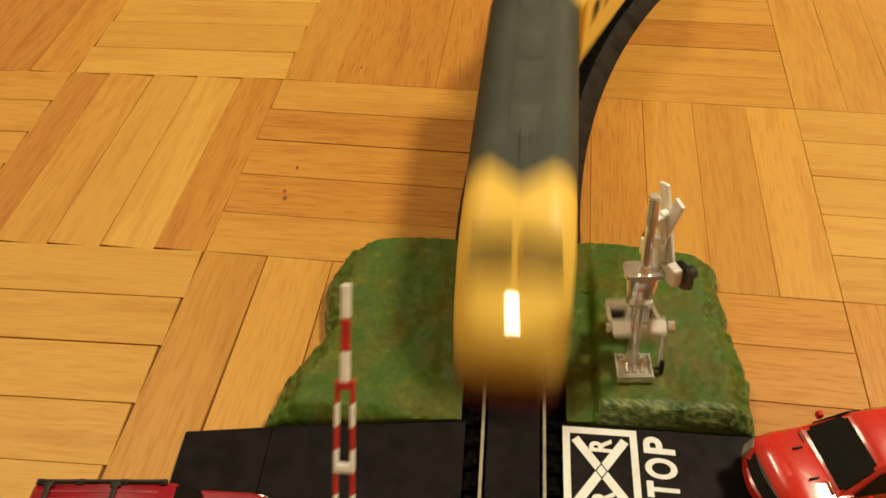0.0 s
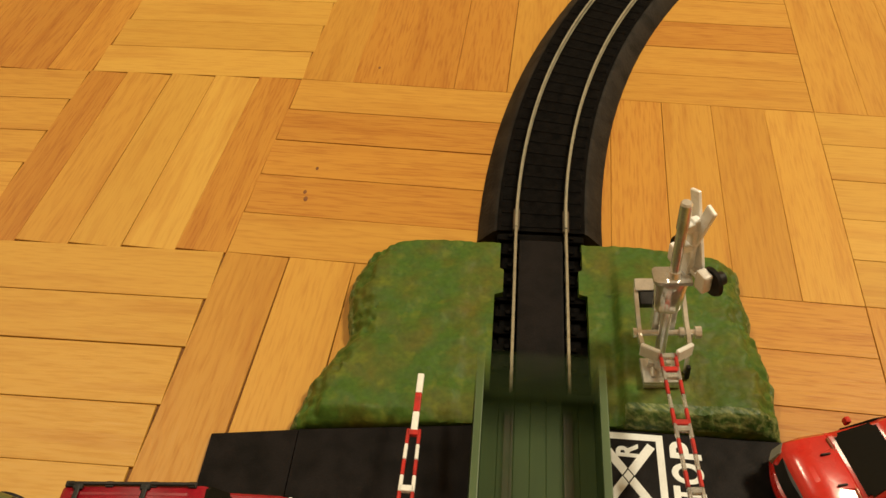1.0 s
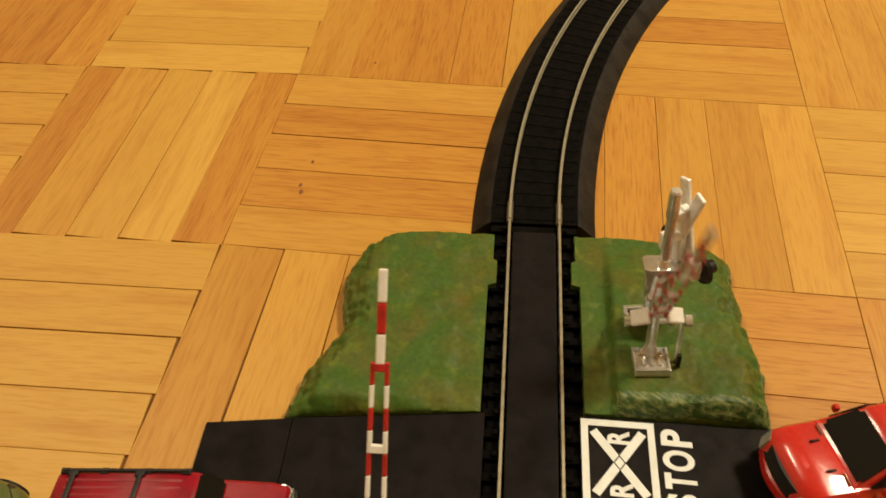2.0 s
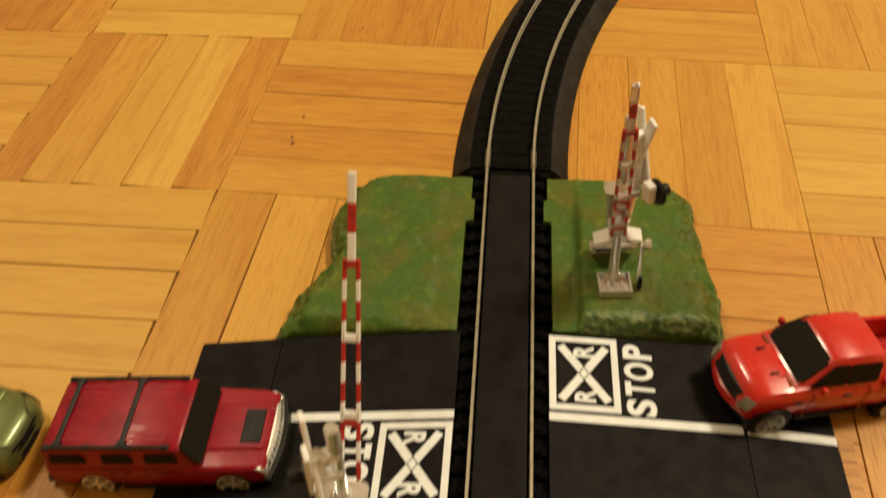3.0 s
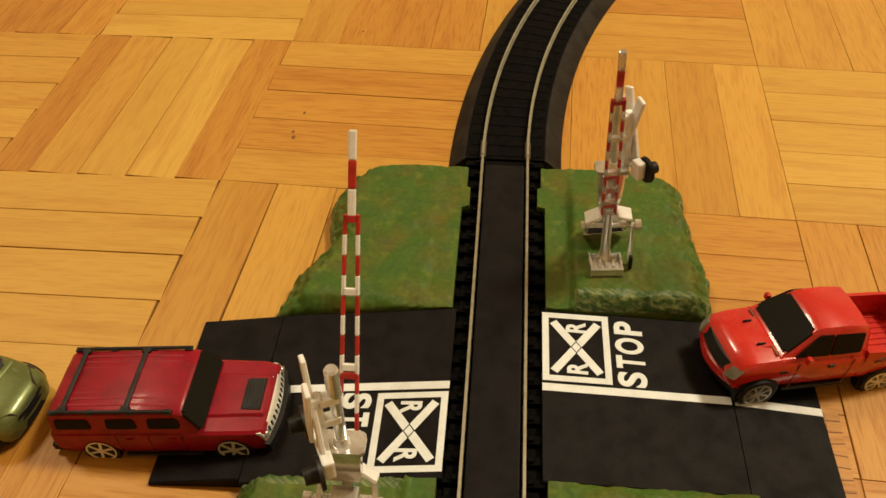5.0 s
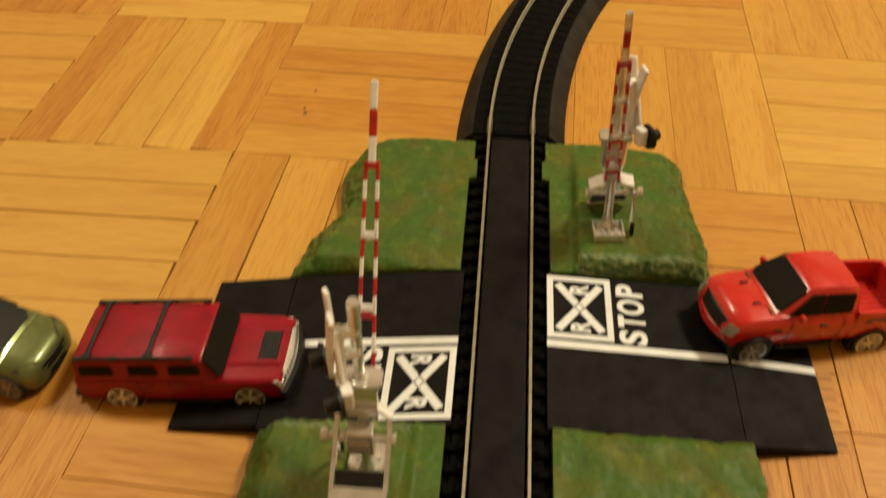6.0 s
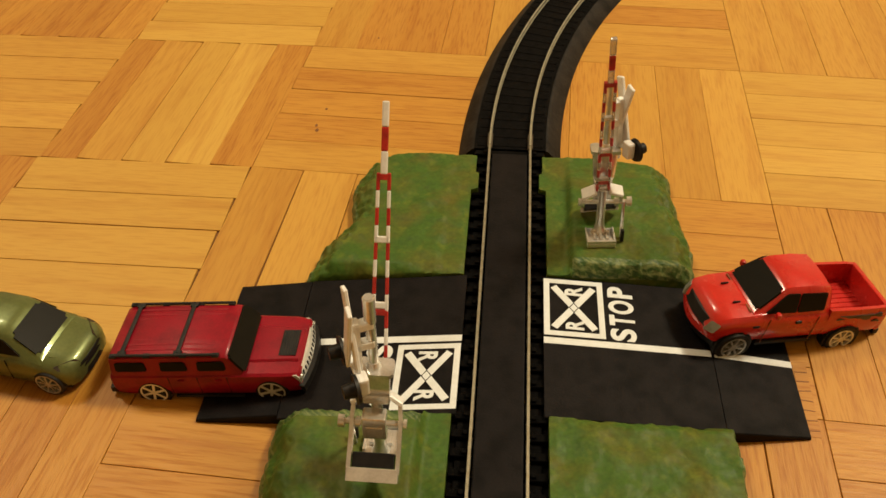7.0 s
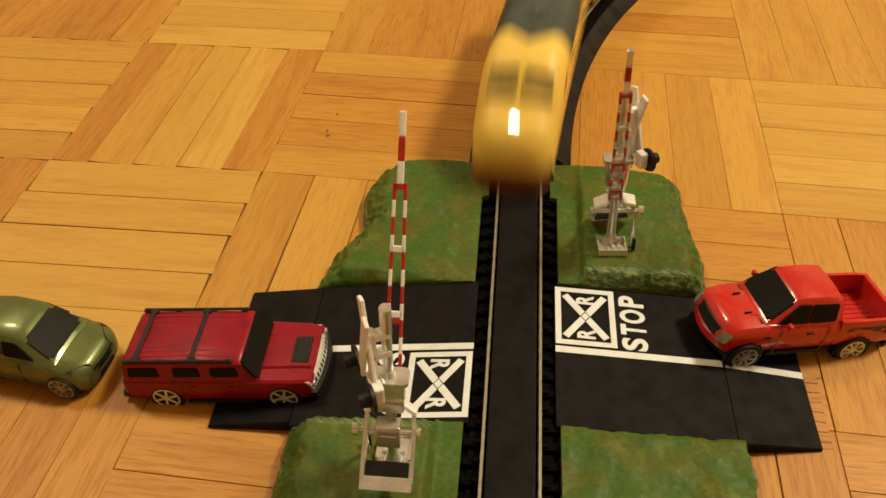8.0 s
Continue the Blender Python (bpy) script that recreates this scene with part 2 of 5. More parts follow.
def sweep(bm, profile, s0, s1, step, closed=True):
    """Sweeps a profile of (offset to the right of travel, height) along the track."""
    n = max(1, round((s1 - s0) / step))
    rings = []
    for i in range(n + 1):
        x, y, h = on_track(s0 + (s1 - s0) * i / n)
        h = radians(h)
        rings.append([(x + o * math.sin(h), y - o * math.cos(h), z) for o, z in profile])
    return loft(bm, rings)


RAIL_TOP = 0.0105
CROSS = 0.1135      # half the length of the crossing's own track
BED = [(-0.0232, 0.0), (-0.0226, 0.0012), (-0.0172, 0.0068), (-0.0164, 0.0072), (0.0164, 0.0072), (0.0172, 0.0068), (0.0226, 0.0012), (0.0232, 0.0)]
BED_TOP = [(-0.0160, 0.0066), (-0.0160, 0.0076), (0.0160, 0.0076), (0.0160, 0.0066)]


def rail_profile(o):
    return [(o - 0.0006, 0.0078), (o - 0.0006, 0.0083), (o - 0.0003, 0.0086), (o - 0.0003, 0.0094), (o - 0.0005, 0.0097), (o - 0.00043, RAIL_TOP), (o + 0.00043, RAIL_TOP), (o + 0.0005, 0.0097), (o + 0.0003, 0.0094), (o + 0.0003, 0.0086), (o + 0.0006, 0.0083), (o + 0.0006, 0.0078)]


def build_track():
    """Black roadbed track in sections, with sleepers, rails and joiners."""
    tie = box(bmesh.new(), -0.0013, 0.0013, -0.0146, 0.0146, 0.0071, 0.0079, 0.0002, 1)
    tie_mesh = finish("sleeper", tie, TIE_BLACK)
    start, end = CROSS, LOOP - CROSS
    cuts = [start, -Y1, -Y1 + HALF / 2, -Y1 + HALF, -Y1 + HALF + STRAIGHT / 2, -Y1 + HALF + STRAIGHT]
    k = 6
    cuts += [-Y1 + HALF + STRAIGHT + (HALF + Y0 - CROSS) * i / k for i in range(1, k + 1)]
    cuts[-1] = end
    for a, b in zip(cuts, cuts[1:]):
        seen = b > end - 0.45
        sec = thing("track_section", "curved black roadbed track section with silver rails on the floor", "toy track", group="oval of track sections")
        part("roadbed", sweep(bmesh.new(), BED, a + 0.0003, b - 0.0003, 0.012), BED_GREY, sec, "dark grey sloping roadbed", 40)
        part("ballast_top", sweep(bmesh.new(), BED_TOP, a + 0.0003, b - 0.0003, 0.012), TIE_BLACK, sec, "black top of the roadbed")
        for o in (-0.009, 0.009):
            part("rail", sweep(bmesh.new(), rail_profile(o), a + 0.0002, b - 0.0002, 0.006), RAIL, sec, "silver rail", 30)
        n = round((b - a) / 0.0068)
        rest = bmesh.new()
        for i in range(n):
            x, y, h = on_track(a + (b - a) * (i + 0.5) / n)
            m = pose(x, y, 0, 0, 0, h)
            if seen:
                ob = new("sleeper", tie_mesh)
                ob.parent, ob.matrix_basis = sec, m
            else:
                box(rest, -0.0013, 0.0013, -0.0146, 0.0146, 0.0071, 0.0082, 0, 1, m)
        if not seen:
            tagged(part("sleepers", rest, TIE_BLACK, sec), kind="stuff")
        else:
            rest.free()
            for o in (-0.009, 0.009):
                x, y, h = on_track(b - 0.0045)
                part("rail_joiner", box(bmesh.new(), -0.0055, 0.0055, o - 0.0011, o + 0.0011, 0.0080, 0.0096, 0.0003, 1), JOINER, sec, "steel rail joiner", at=pose(x, y, 0, 0, 0, h))


build_track()


# ---- grade crossing ----
def road_height(x):
    return float(np.interp(x, [-0.1003, -0.073, -0.0142, 0.0142, 0.0725, 0.1008], [0.0012, 0.0048, 0.0098, 0.0098, 0.0057, 0.0012]))


def road_shift(x):
    """How far the road's middle line lies off y = 0."""
    return float(np.interp(x, [-0.0995, -0.014, 0.014, 0.0995], [-0.0043, -0.0005, 0.0005, 0.0028]))


def road_slab(bm, x0, x1, y0, y1, top=0.0, deep=0.0, n=6, skew=None):
    """A slab of the road between x0 and x1 that follows its slope; top: raised by that much."""
    rings = []
    for i in range(n + 1):
        x = x0 + (x1 - x0) * i / n
        z, c = road_height(x) + top, road_shift(x)
        if skew:
            y0 = skew[0] + (skew[1] - skew[0]) * i / n
        lo = z - deep if deep else 0.0002
        e = 0.0004 if not deep else 0
        rings.append([(x, y0 + c, lo), (x, y1 + c, lo), (x, y1 + c, z - e), (x, y1 + c - e, z), (x, y0 + c + e, z), (x, y0 + c, z - e)] if e else [(x, y0 + c, lo), (x, y1 + c, lo), (x, y1 + c, z), (x, y0 + c, z)])
    return loft(bm, rings)


def letter(ch, size, m, material, parent):
    """One printed letter, a little proud of the road."""
    cu = bpy.data.curves.new("letter", "FONT")
    cu.body, cu.size, cu.extrude, cu.align_x, cu.align_y, cu.offset = ch, 1.0, 0.02, "CENTER", "CENTER", 0.034
    ob = bpy.data.objects.new("letter", cu)
    me = bpy.data.meshes.new_from_object(ob)
    bpy.data.objects.remove(ob)
    bpy.data.curves.remove(cu)
    xs, ys = [v.co.x for v in me.vertices], [v.co.y for v in me.vertices]
    w, h = max(xs) - min(xs), max(ys) - min(ys)
    cx, cy = (max(xs) + min(xs)) / 2, (max(ys) + min(ys)) / 2
    for v in me.vertices:
        v.co = ((v.co.x - cx) / w * size[0], (v.co.y - cy) / h * size[1], v.co.z * 0.004)
    me.materials.append(material)
    o = new("letter", me)
    o.parent, o.matrix_basis = parent, m
    return o


def markings(side, plate):
    """White print of one lane: centre line, boxed cross with two letters, and the word STOP. side +1 east, -1 west."""
    P = 0.00012
    def strip(name, quad):
        # quad in the lane's own plan, mirrored through the middle for the west lane
        pts = [(side * x, side * y) for x, y in quad]
        bm = bmesh.new()
        lo = [bm.verts.new((x, y + road_shift(x), road_height(x) - 0.0002)) for x, y in pts]
        hi = [bm.verts.new((x, y + road_shift(x), road_height(x) + P)) for x, y in pts]
        bm.faces.new(hi), bm.faces.new(lo[::-1])
        for i in range(4):
            bm.faces.new((lo[i], lo[(i + 1) % 4], hi[(i + 1) % 4], hi[i]))
        part(name, bm, WHITE_PRINT, plate, "white printed marking")
    far = 0.0722
    strip("centre_line", [(0.0142, -0.0013), (far, -0.0016), (far, 0.0012), (0.0142, 0.0015)])
    x0, x1, y0, y1, w = 0.0143, 0.0360, 0.0026, 0.0303, 0.0021
    strip("box_line", [(x0, y0), (x1, y0), (x1, y0 + w), (x0, y0 + w)])
    strip("box_line", [(x0, y1 - w), (x1, y1 - w), (x1, y1), (x0, y1)])
    strip("box_line", [(x0, y0 + w), (x0 + w, y0 + w), (x0 + w, y1 - w), (x0, y1 - w)])
    strip("box_line", [(x1 - w, y0 + w), (x1, y0 + w), (x1, y1 - w), (x1 - w, y1 - w)])
    a, b, c, d = x0 + 0.0036, x1 - 0.0036, y0 + 0.0038, y1 - 0.0038
    for (px, py), (qx, qy), k in (((a, c), (b, d), 0.0), ((a, d), (b, c), 0.00004)):
        dx, dy = qx - px, qy - py
        L = math.hypot(dx, dy)
        ox, oy = -dy / L * 0.0013, dx / L * 0.0013
        mx, my = (px + qx) / 2, (py + qy) / 2
        # each arm stops at the edge of the other bar, a thin black line away from the middle piece
        ux, uy, wx, wy = dx / L, dy / L, dx / L, -dy / L
        wide = 0.0013 / abs(ux * wy - uy * wx)
        for g, (ex, ey) in ((1, (qx, qy)), (-1, (px, py))):
            sx, sy = mx + g * ux * (wide + 0.00022), my + g * uy * (wide + 0.00022)
            turn = 1 if ox * wx + oy * wy > 0 else -1
            strip("cross_bar", [(sx + turn * wx * wide, sy + turn * wy * wide), (sx - turn * wx * wide, sy - turn * wy * wide), (ex - ox, ey - oy), (ex + ox, ey + oy)])
        if k:
            q = wide - 0.00018
            strip("cross_middle", [(mx + q * (ux + wx), my + q * (uy + wy)), (mx + q * (ux - wx), my + q * (uy - wy)), (mx - q * (ux + wx), my - q * (uy + wy)), (mx - q * (ux - wx), my - q * (uy - wy))])
    turn = 90 if side > 0 else -90
    def spot(x, y):
        X, Y = side * x, side * y
        return pose(X, Y + road_shift(X), road_height(X) + 0.00003, 0, math.degrees(math.atan((road_height(X - 0.002) - road_height(X + 0.002)) / 0.004)), 0) @ pose(0, 0, 0, 0, 0, turn)
    for y in ((y0 + y1) / 2 - 0.0083, (y0 + y1) / 2 + 0.0083):
        letter("R", (0.0045, 0.0066), spot((x0 + x1) / 2 + 0.0001, y), WHITE_PRINT, plate)
    for i, ch in enumerate("STOP"):
        letter(ch, ((0.0058, 0.0050, 0.0066, 0.0055)[i], 0.0092), spot(0.0423, 0.0052 + (0.0, 0.0067, 0.0133, 0.0207)[i]), WHITE_PRINT, plate)


def build_crossing():
    cr = thing("grade_crossing", "black plastic toy road crossing with white lane markings over the track", "toy crossing")
    base = bmesh.new()
    box(base, -0.0157, 0.0157, -CROSS + 0.0004, CROSS - 0.0004, 0.0001, 0.0058)
    box(base, -0.0135, 0.0135, -CROSS + 0.0004, CROSS - 0.0004, 0.0056, 0.0066)
    part("track_base", base, TIE_BLACK, cr)
    tie_mesh = finish("sleeper", box(bmesh.new(), -0.0152, 0.0152, -0.00145, 0.00145, 0.0064, 0.0084, 0.0002, 1), TIE_BLACK)
    n = 32
    for i in range(n):
        ob = new("sleeper", tie_mesh)
        ob.parent, ob.matrix_basis = cr, pose(0, -CROSS + 2 * CROSS * (i + 0.5) / n, 0)
    for o in (-0.009, 0.009):
        # the rails of the crossing show ragged moulded chairs along their feet
        bm = bmesh.new()
        rings = []
        for i in range(115):
            y = CROSS - 0.0003 - (2 * CROSS - 0.0006) * i / 114
            j = noise.noise((o * 900, y * 420, 0)) * 0.00012
            rings.append([(p + j * (0.4 if z > 0.009 else 1), y, z) for p, z in rail_profile(o)])
        part("rail", loft(bm, rings), RAIL_WORN, cr, "brassy worn rail", 30)
        for i in range(n):
            y = -CROSS + 2 * CROSS * (i + 0.5) / n
            s = 1 if o > 0 else -1
            bm = box(bmesh.new(), min(o + s * 0.0009, o + s * 0.0026), max(o + s * 0.0009, o + s * 0.0026), y - 0.0008, y + 0.0008, 0.0082, 0.0093, 0.0002, 1)
            part("rail_chair", bm, TIE_BLACK, cr)
    # the panel between the rails
    bm = box(bmesh.new(), -0.0077, 0.0077, -CROSS + 0.004, CROSS - 0.006, 0.0064, 0.0097, 0.0005, 2)
    part("middle_panel", bm, BLACK_PLASTIC, cr, "smooth black panel between the rails")
    for side in (1, -1):
        name = "road_plate"
        x0, x1, x2 = 0.0142, 0.0726, 0.1008 if side > 0 else 0.1003
        a = sorted((side * x0, side * x1))
        plate = part(name, road_slab(bmesh.new(), a[0], a[1], -0.0326, 0.0314), BLACK_PLASTIC, cr)
        a = sorted((side * (x1 + 0.0003), side * x2))
        ramp = part("ramp", road_slab(bmesh.new(), a[0], a[1], -0.0312, 0.0312, skew=(-0.0330, -0.0305) if side > 0 else None), BLACK_PLASTIC, cr)
        markings(side, plate)
        bm = bmesh.new()
        b = sorted((side * 0.0732, side * x2))
        road_slab(bm, b[0], b[1], -0.0016 if side > 0 else -0.0012, 0.0012 if side > 0 else 0.0016, 0.00012, 0.0003)
        part("centre_line", bm, WHITE_PRINT, ramp, "white printed marking")
    return cr


def grass_material():
    m = mat("painted_green_turf", (0.055, 0.116, 0.017), 0.5, spec=0.2, vary=0.16, scale=75, bump=0.6, bump_scale=260, second=(0.100, 0.106, 0.016))
    # brushed-on yellow and brown blotches
    n, l = m.node_tree.nodes, m.node_tree.links
    b = n["Principled BSDF"]
    paint = b.inputs["Base Color"].links[0].from_socket
    for scale, low, high, most, colour in ((210.0, 0.56, 0.72, 0.55, (0.155, 0.19, 0.024, 1)), (130.0, 0.60, 0.74, 0.4, (0.085, 0.060, 0.014, 1))):
        tex, amount, mix, co = n.new("ShaderNodeTexNoise"), n.new("ShaderNodeMapRange"), n.new("ShaderNodeMix"), n.new("ShaderNodeTexCoord")
        tex.inputs["Scale"].default_value, tex.inputs["Detail"].default_value = scale, 3
        amount.inputs["From Min"].default_value, amount.inputs["From Max"].default_value = low, high
        amount.inputs["To Max"].default_value = most
        mix.data_type = "RGBA"
        mix.inputs["B"].default_value = colour
        l.new(co.outputs["Object"], tex.inputs["Vector"])
        l.new(tex.outputs["Fac"], amount.inputs["Value"])
        l.new(amount.outputs["Result"], mix.inputs["Factor"])
        l.new(paint, mix.inputs["A"])
        paint = mix.outputs["Result"]
    l.new(paint, b.inputs["Base Color"])
    return m


GRASS = grass_material()
ROCK = mat("dry_brushed_green_rock", (0.034, 0.080, 0.014), 0.45, spec=0.4, vary=0.25, scale=520, bump=0.7, bump_scale=700, second=(0.20, 0.24, 0.085), streak=((0, 0, radians(-38)), (3.6, 0.7, 0.7)))


def build_turf(name, outer, far, plateau, sx, sy, label, slope=0.0095):
    """A moulded turf corner of the crossing in its own plan (x away from the track, y away from the road), turned by sx, sy."""
    nx, ny = 74, 92
    bm = bmesh.new()
    grid = []
    for j in range(ny + 1):
        v = j / ny
        row = []
        for i in range(nx + 1):
            u = i / nx
            y_mid = 0.0318 + v * (0.111 - 0.0318)
            xo = float(np.interp(y_mid, [p[0] for p in outer], [p[1] for p in outer]))
            xi = 0.0128 if 0.083 < y_mid < 0.094 else (0.0142 if y_mid >= 0.094 else 0.0156)
            xo += 0.0016 * noise.noise((sx * 3.1, y_mid * sy * 150, 7.0)) + 0.0007 * noise.noise((sx * 1.7, y_mid * sy * 480, 2.0))
            x = xi + u * (xo - xi)
            Y_IN = (0.0316 if sy > 0 else 0.0328) + sy * road_shift(sx * x)
            yf = float(np.interp(x, [p[0] for p in far], [p[1] for p in far]))
            y = Y_IN + v * (yf - Y_IN)
            q = (x * sx, y * sy, 0.3)
            j1 = noise.noise((q[0] * 120, q[1] * 120, 1.0))
            j2 = noise.noise((q[0] * 420, q[1] * 420, 4.0))
            d_out = (1 - u) * (xo - xi) * (1 + 0.25 * j1)
            d_far = (1 - v) * (yf - Y_IN)
            step = 1 / (1 + math.exp(-(x - 0.0245) / 0.0005)) * (1 / (1 + math.exp((y - 0.090) / 0.003)) * 0.85 + 0.15)
            top = 0.0106 + (plateau - 0.0106) * step
            # rocky face towards the road where the turf is raised
            face = min(1.0, max(0.0, (y - Y_IN) / (0.0030 + 0.0010 * j1)))
            if plateau > 0.012 and x > 0.0245:
                top = 0.0092 + (top - 0.0092) * face ** 0.8 + (0.0007 * math.sin((x * sx + y * sy * 0.8) * 1500 + 3 * j1) * (0.6 + j2) if 0.02 < face < 0.98 else 0)
            elif plateau < 0.012:
                edge = min(1.0, (y - Y_IN) / 0.004)
                low = road_height(sx * x) + 0.0008
                top = low + (top - low) * edge ** 0.6 + (0.0004 * j2 if edge < 1 else 0)
            fall = min(1.0, max(0.0, d_out / slope))
            fall2 = min(1.0, max(0.0, d_far / 0.004))
            z = top * (0.12 + 0.88 * fall ** 0.55) * (0.25 + 0.75 * fall2 ** 0.5)
            z += 0.00055 * j1 * (2.2 if plateau < 0.012 else 0.8) + 0.0003 * j2 + (0.0013 * j2 + 0.0005 * noise.noise((q[0] * 900, q[1] * 900, 2.0)) if fall < 0.98 else 0)
            if u == 0 or v == 0 or u == 1 or v == 1:
                z = max(z, 0.001)
            row.append(bm.verts.new((x * sx, y * sy, max(z, 0.0006))))
        grid.append(row)
    for j in range(ny):
        for i in range(nx):
            f = bm.faces.new((grid[j][i], grid[j][i + 1], grid[j + 1][i + 1], grid[j + 1][i]))
            y, x = j / ny, i / nx
            if (j <= 6 and x > 0.16 and plateau > 0.012) or x > 0.95:
                f.material_index = 1
    rim = [grid[0][i] for i in range(nx)] + [grid[j][nx] for j in range(ny)] + [grid[ny][i] for i in range(nx, 0, -1)] + [grid[j][0] for j in range(ny, 0, -1)]
    low = [bm.verts.new((v.co.x, v.co.y, 0.0002)) for v in rim]
    k = len(rim)
    for i in range(k):
        bm.faces.new((rim[i], rim[(i + 1) % k], low[(i + 1) % k], low[i]))
    bm.faces.new(low)
    return part(name, bm, [GRASS, ROCK], CROSSING, label, 55)


CROSSING = build_crossing()
LOW_OUT = [(0.0318, 0.0733), (0.040, 0.0722), (0.048, 0.0708), (0.056, 0.0690), (0.062, 0.0662), (0.068, 0.0640), (0.074, 0.0636), (0.080, 0.0650), (0.088, 0.0655), (0.096, 0.0650), (0.104, 0.0622), (0.111, 0.0585)]
LOW_FAR = [(0.012, 0.1102), (0.030, 0.1112), (0.045, 0.1106), (0.055, 0.1085), (0.066, 0.1050), (0.08, 0.103)]
HIGH_OUT = [(0.0318, 0.0726), (0.042, 0.0726), (0.052, 0.0732), (0.060, 0.0726), (0.066, 0.0716), (0.072, 0.0698), (0.082, 0.0700), (0.092, 0.0690), (0.102, 0.0696), (0.111, 0.0690)]
HIGH_FAR = [(0.012, 0.1094), (0.034, 0.1086), (0.050, 0.1068), (0.0665, 0.1046), (0.08, 0.1036)]
build_turf("turf_bank", HIGH_OUT, HIGH_FAR, 0.0146, 1, 1, "raised green turf with a rocky edge")
WEST_OUT = [(y, x + float(np.interp(y, [0.0318, 0.048, 0.062, 0.066, 0.072], [0.0034, 0.0022, 0.0006, -0.0008, 0.0004]))) for y, x in LOW_OUT]
WEST_FAR = [(0.012, 0.1086), (0.030, 0.1084), (0.041, 0.1078), (0.052, 0.1066), (0.060, 0.1048), (0.08, 0.100)]
build_turf("turf_bank", WEST_OUT, WEST_FAR, 0.0112, -1, 1, "low green moulded turf")
build_turf("turf_bank", HIGH_OUT, HIGH_FAR, 0.0150, -1, -1, "raised green turf with a rocky edge")
SOUTH_OUT = [(y, max(x + 0.0008, 0.0756 - 0.02 * max(0.0, y - 0.06))) for y, x in LOW_OUT]
build_turf("turf_bank", SOUTH_OUT, LOW_FAR, 0.0112, 1, -1, "low green moulded turf", 0.0022)


# ---- materials of the toys ----
SILVER = mat("silver_grey_plastic", (0.80, 0.81, 0.80), 0.13, metal=0.62, vary=0.08, scale=150, second=(0.62, 0.61, 0.59), coat=0.4)
CLEAR = mat("clear_smoky_plastic", (0.80, 0.77, 0.72), 0.12, vary=0.05, scale=150)
CLEAR.node_tree.nodes["Principled BSDF"].inputs["Transmission Weight"].default_value = 0.7
WHITE_PLASTIC = mat("white_plastic", (0.88, 0.90, 0.91), 0.28, vary=0.04, scale=120, second=(0.82, 0.84, 0.84))
GLOSS_WHITE = mat("glossy_white_plastic", (0.90, 0.91, 0.92), 0.16, vary=0.03, scale=120, second=(0.86, 0.87, 0.87), coat=0.5)
RED_STRIPE = mat("red_stripe_paint", (0.50, 0.022, 0.018), 0.4, vary=0.12, scale=300)
MATT_BLACK = mat("matt_black_plastic", (0.010, 0.009, 0.009), 0.5, spec=0.3, vary=0.2, scale=200)
YELLOW = mat("yellow_train_paint", (0.86, 0.60, 0.105), 0.42, vary=0.04, scale=60, second=(0.82, 0.56, 0.095))
ROOF_GREY = mat("grey_train_roof", (0.080, 0.098, 0.084), 0.55, vary=0.12, scale=60)
PILOT = mat("brown_red_pilot", (0.34, 0.085, 0.02), 0.5, vary=0.2, scale=90)
TRAIN_GLASS = mat("olive_tinted_window", (0.50, 0.37, 0.10), 0.2, vary=0.1, scale=90)
ORANGE_PANE = mat("orange_brown_window", (0.40, 0.15, 0.015), 0.3, vary=0.1, scale=90)
DARK_BAND = mat("dark_brown_trim", (0.035, 0.022, 0.012), 0.5)
GONDOLA_GREEN = mat("dark_green_wagon_plastic", (0.035, 0.068, 0.018), 0.5, spec=0.3, vary=0.1, scale=90, bump=0.15, bump_scale=700)
RIM_GREEN = mat("pale_green_wagon_rim", (0.056, 0.104, 0.034), 0.45, vary=0.1, scale=90)
WHEEL_STEEL = mat("dark_wheel_metal", (0.12, 0.11, 0.10), 0.4, metal=0.8)
CRIMSON = mat("dark_red_car_paint", (0.27, 0.0045, 0.017), 0.38, spec=0.25, vary=0.10, scale=140, coat=0.08, bump=0.04, bump_scale=900)
SCARLET = mat("bright_red_car_paint", (0.56, 0.022, 0.016), 0.26, spec=0.4, vary=0.05, scale=90, coat=0.55, bump=0.05, bump_scale=500)
OLIVE = mat("olive_green_car_paint", (0.135, 0.168, 0.055), 0.34, metal=0.45, vary=0.08, scale=90, coat=0.35)
BLACK_GLASS = mat("black_car_window", (0.013, 0.012, 0.009), 0.32, spec=0.05, vary=0.05, scale=90)
CHROME = mat("bright_chrome", (0.86, 0.87, 0.85), 0.18, metal=0.45, vary=0.06, scale=200)
LAMP_GREY = mat("grey_headlight", (0.40, 0.40, 0.36), 0.2, metal=0.3)
RIM_CREAM = mat("cream_gold_wheel", (0.88, 0.83, 0.68), 0.25, metal=0.2)
RIM_GREY = mat("steel_grey_wheel", (0.55, 0.55, 0.54), 0.28, metal=0.55)
RUBBER = mat("black_tyre_plastic", (0.012, 0.011, 0.011), 0.6, spec=0.3, vary=0.2, scale=200)
SPLASH = mat("dark_grey_splash_print", (0.05, 0.035, 0.03), 0.4, vary=0.2, scale=250)

GLOW = bpy.data.materials.new("lit_headlight")
GLOW.use_nodes = True
GLOW.node_tree.nodes["Principled BSDF"].inputs["Emission Color"].default_value = (1.0, 0.93, 0.75, 1)
GLOW.node_tree.nodes["Principled BSDF"].inputs["Emission Strength"].default_value = 9.0


FIT = [1.0, 1.0, 1.0]     # length, width and height of the thing in hand against its drawing


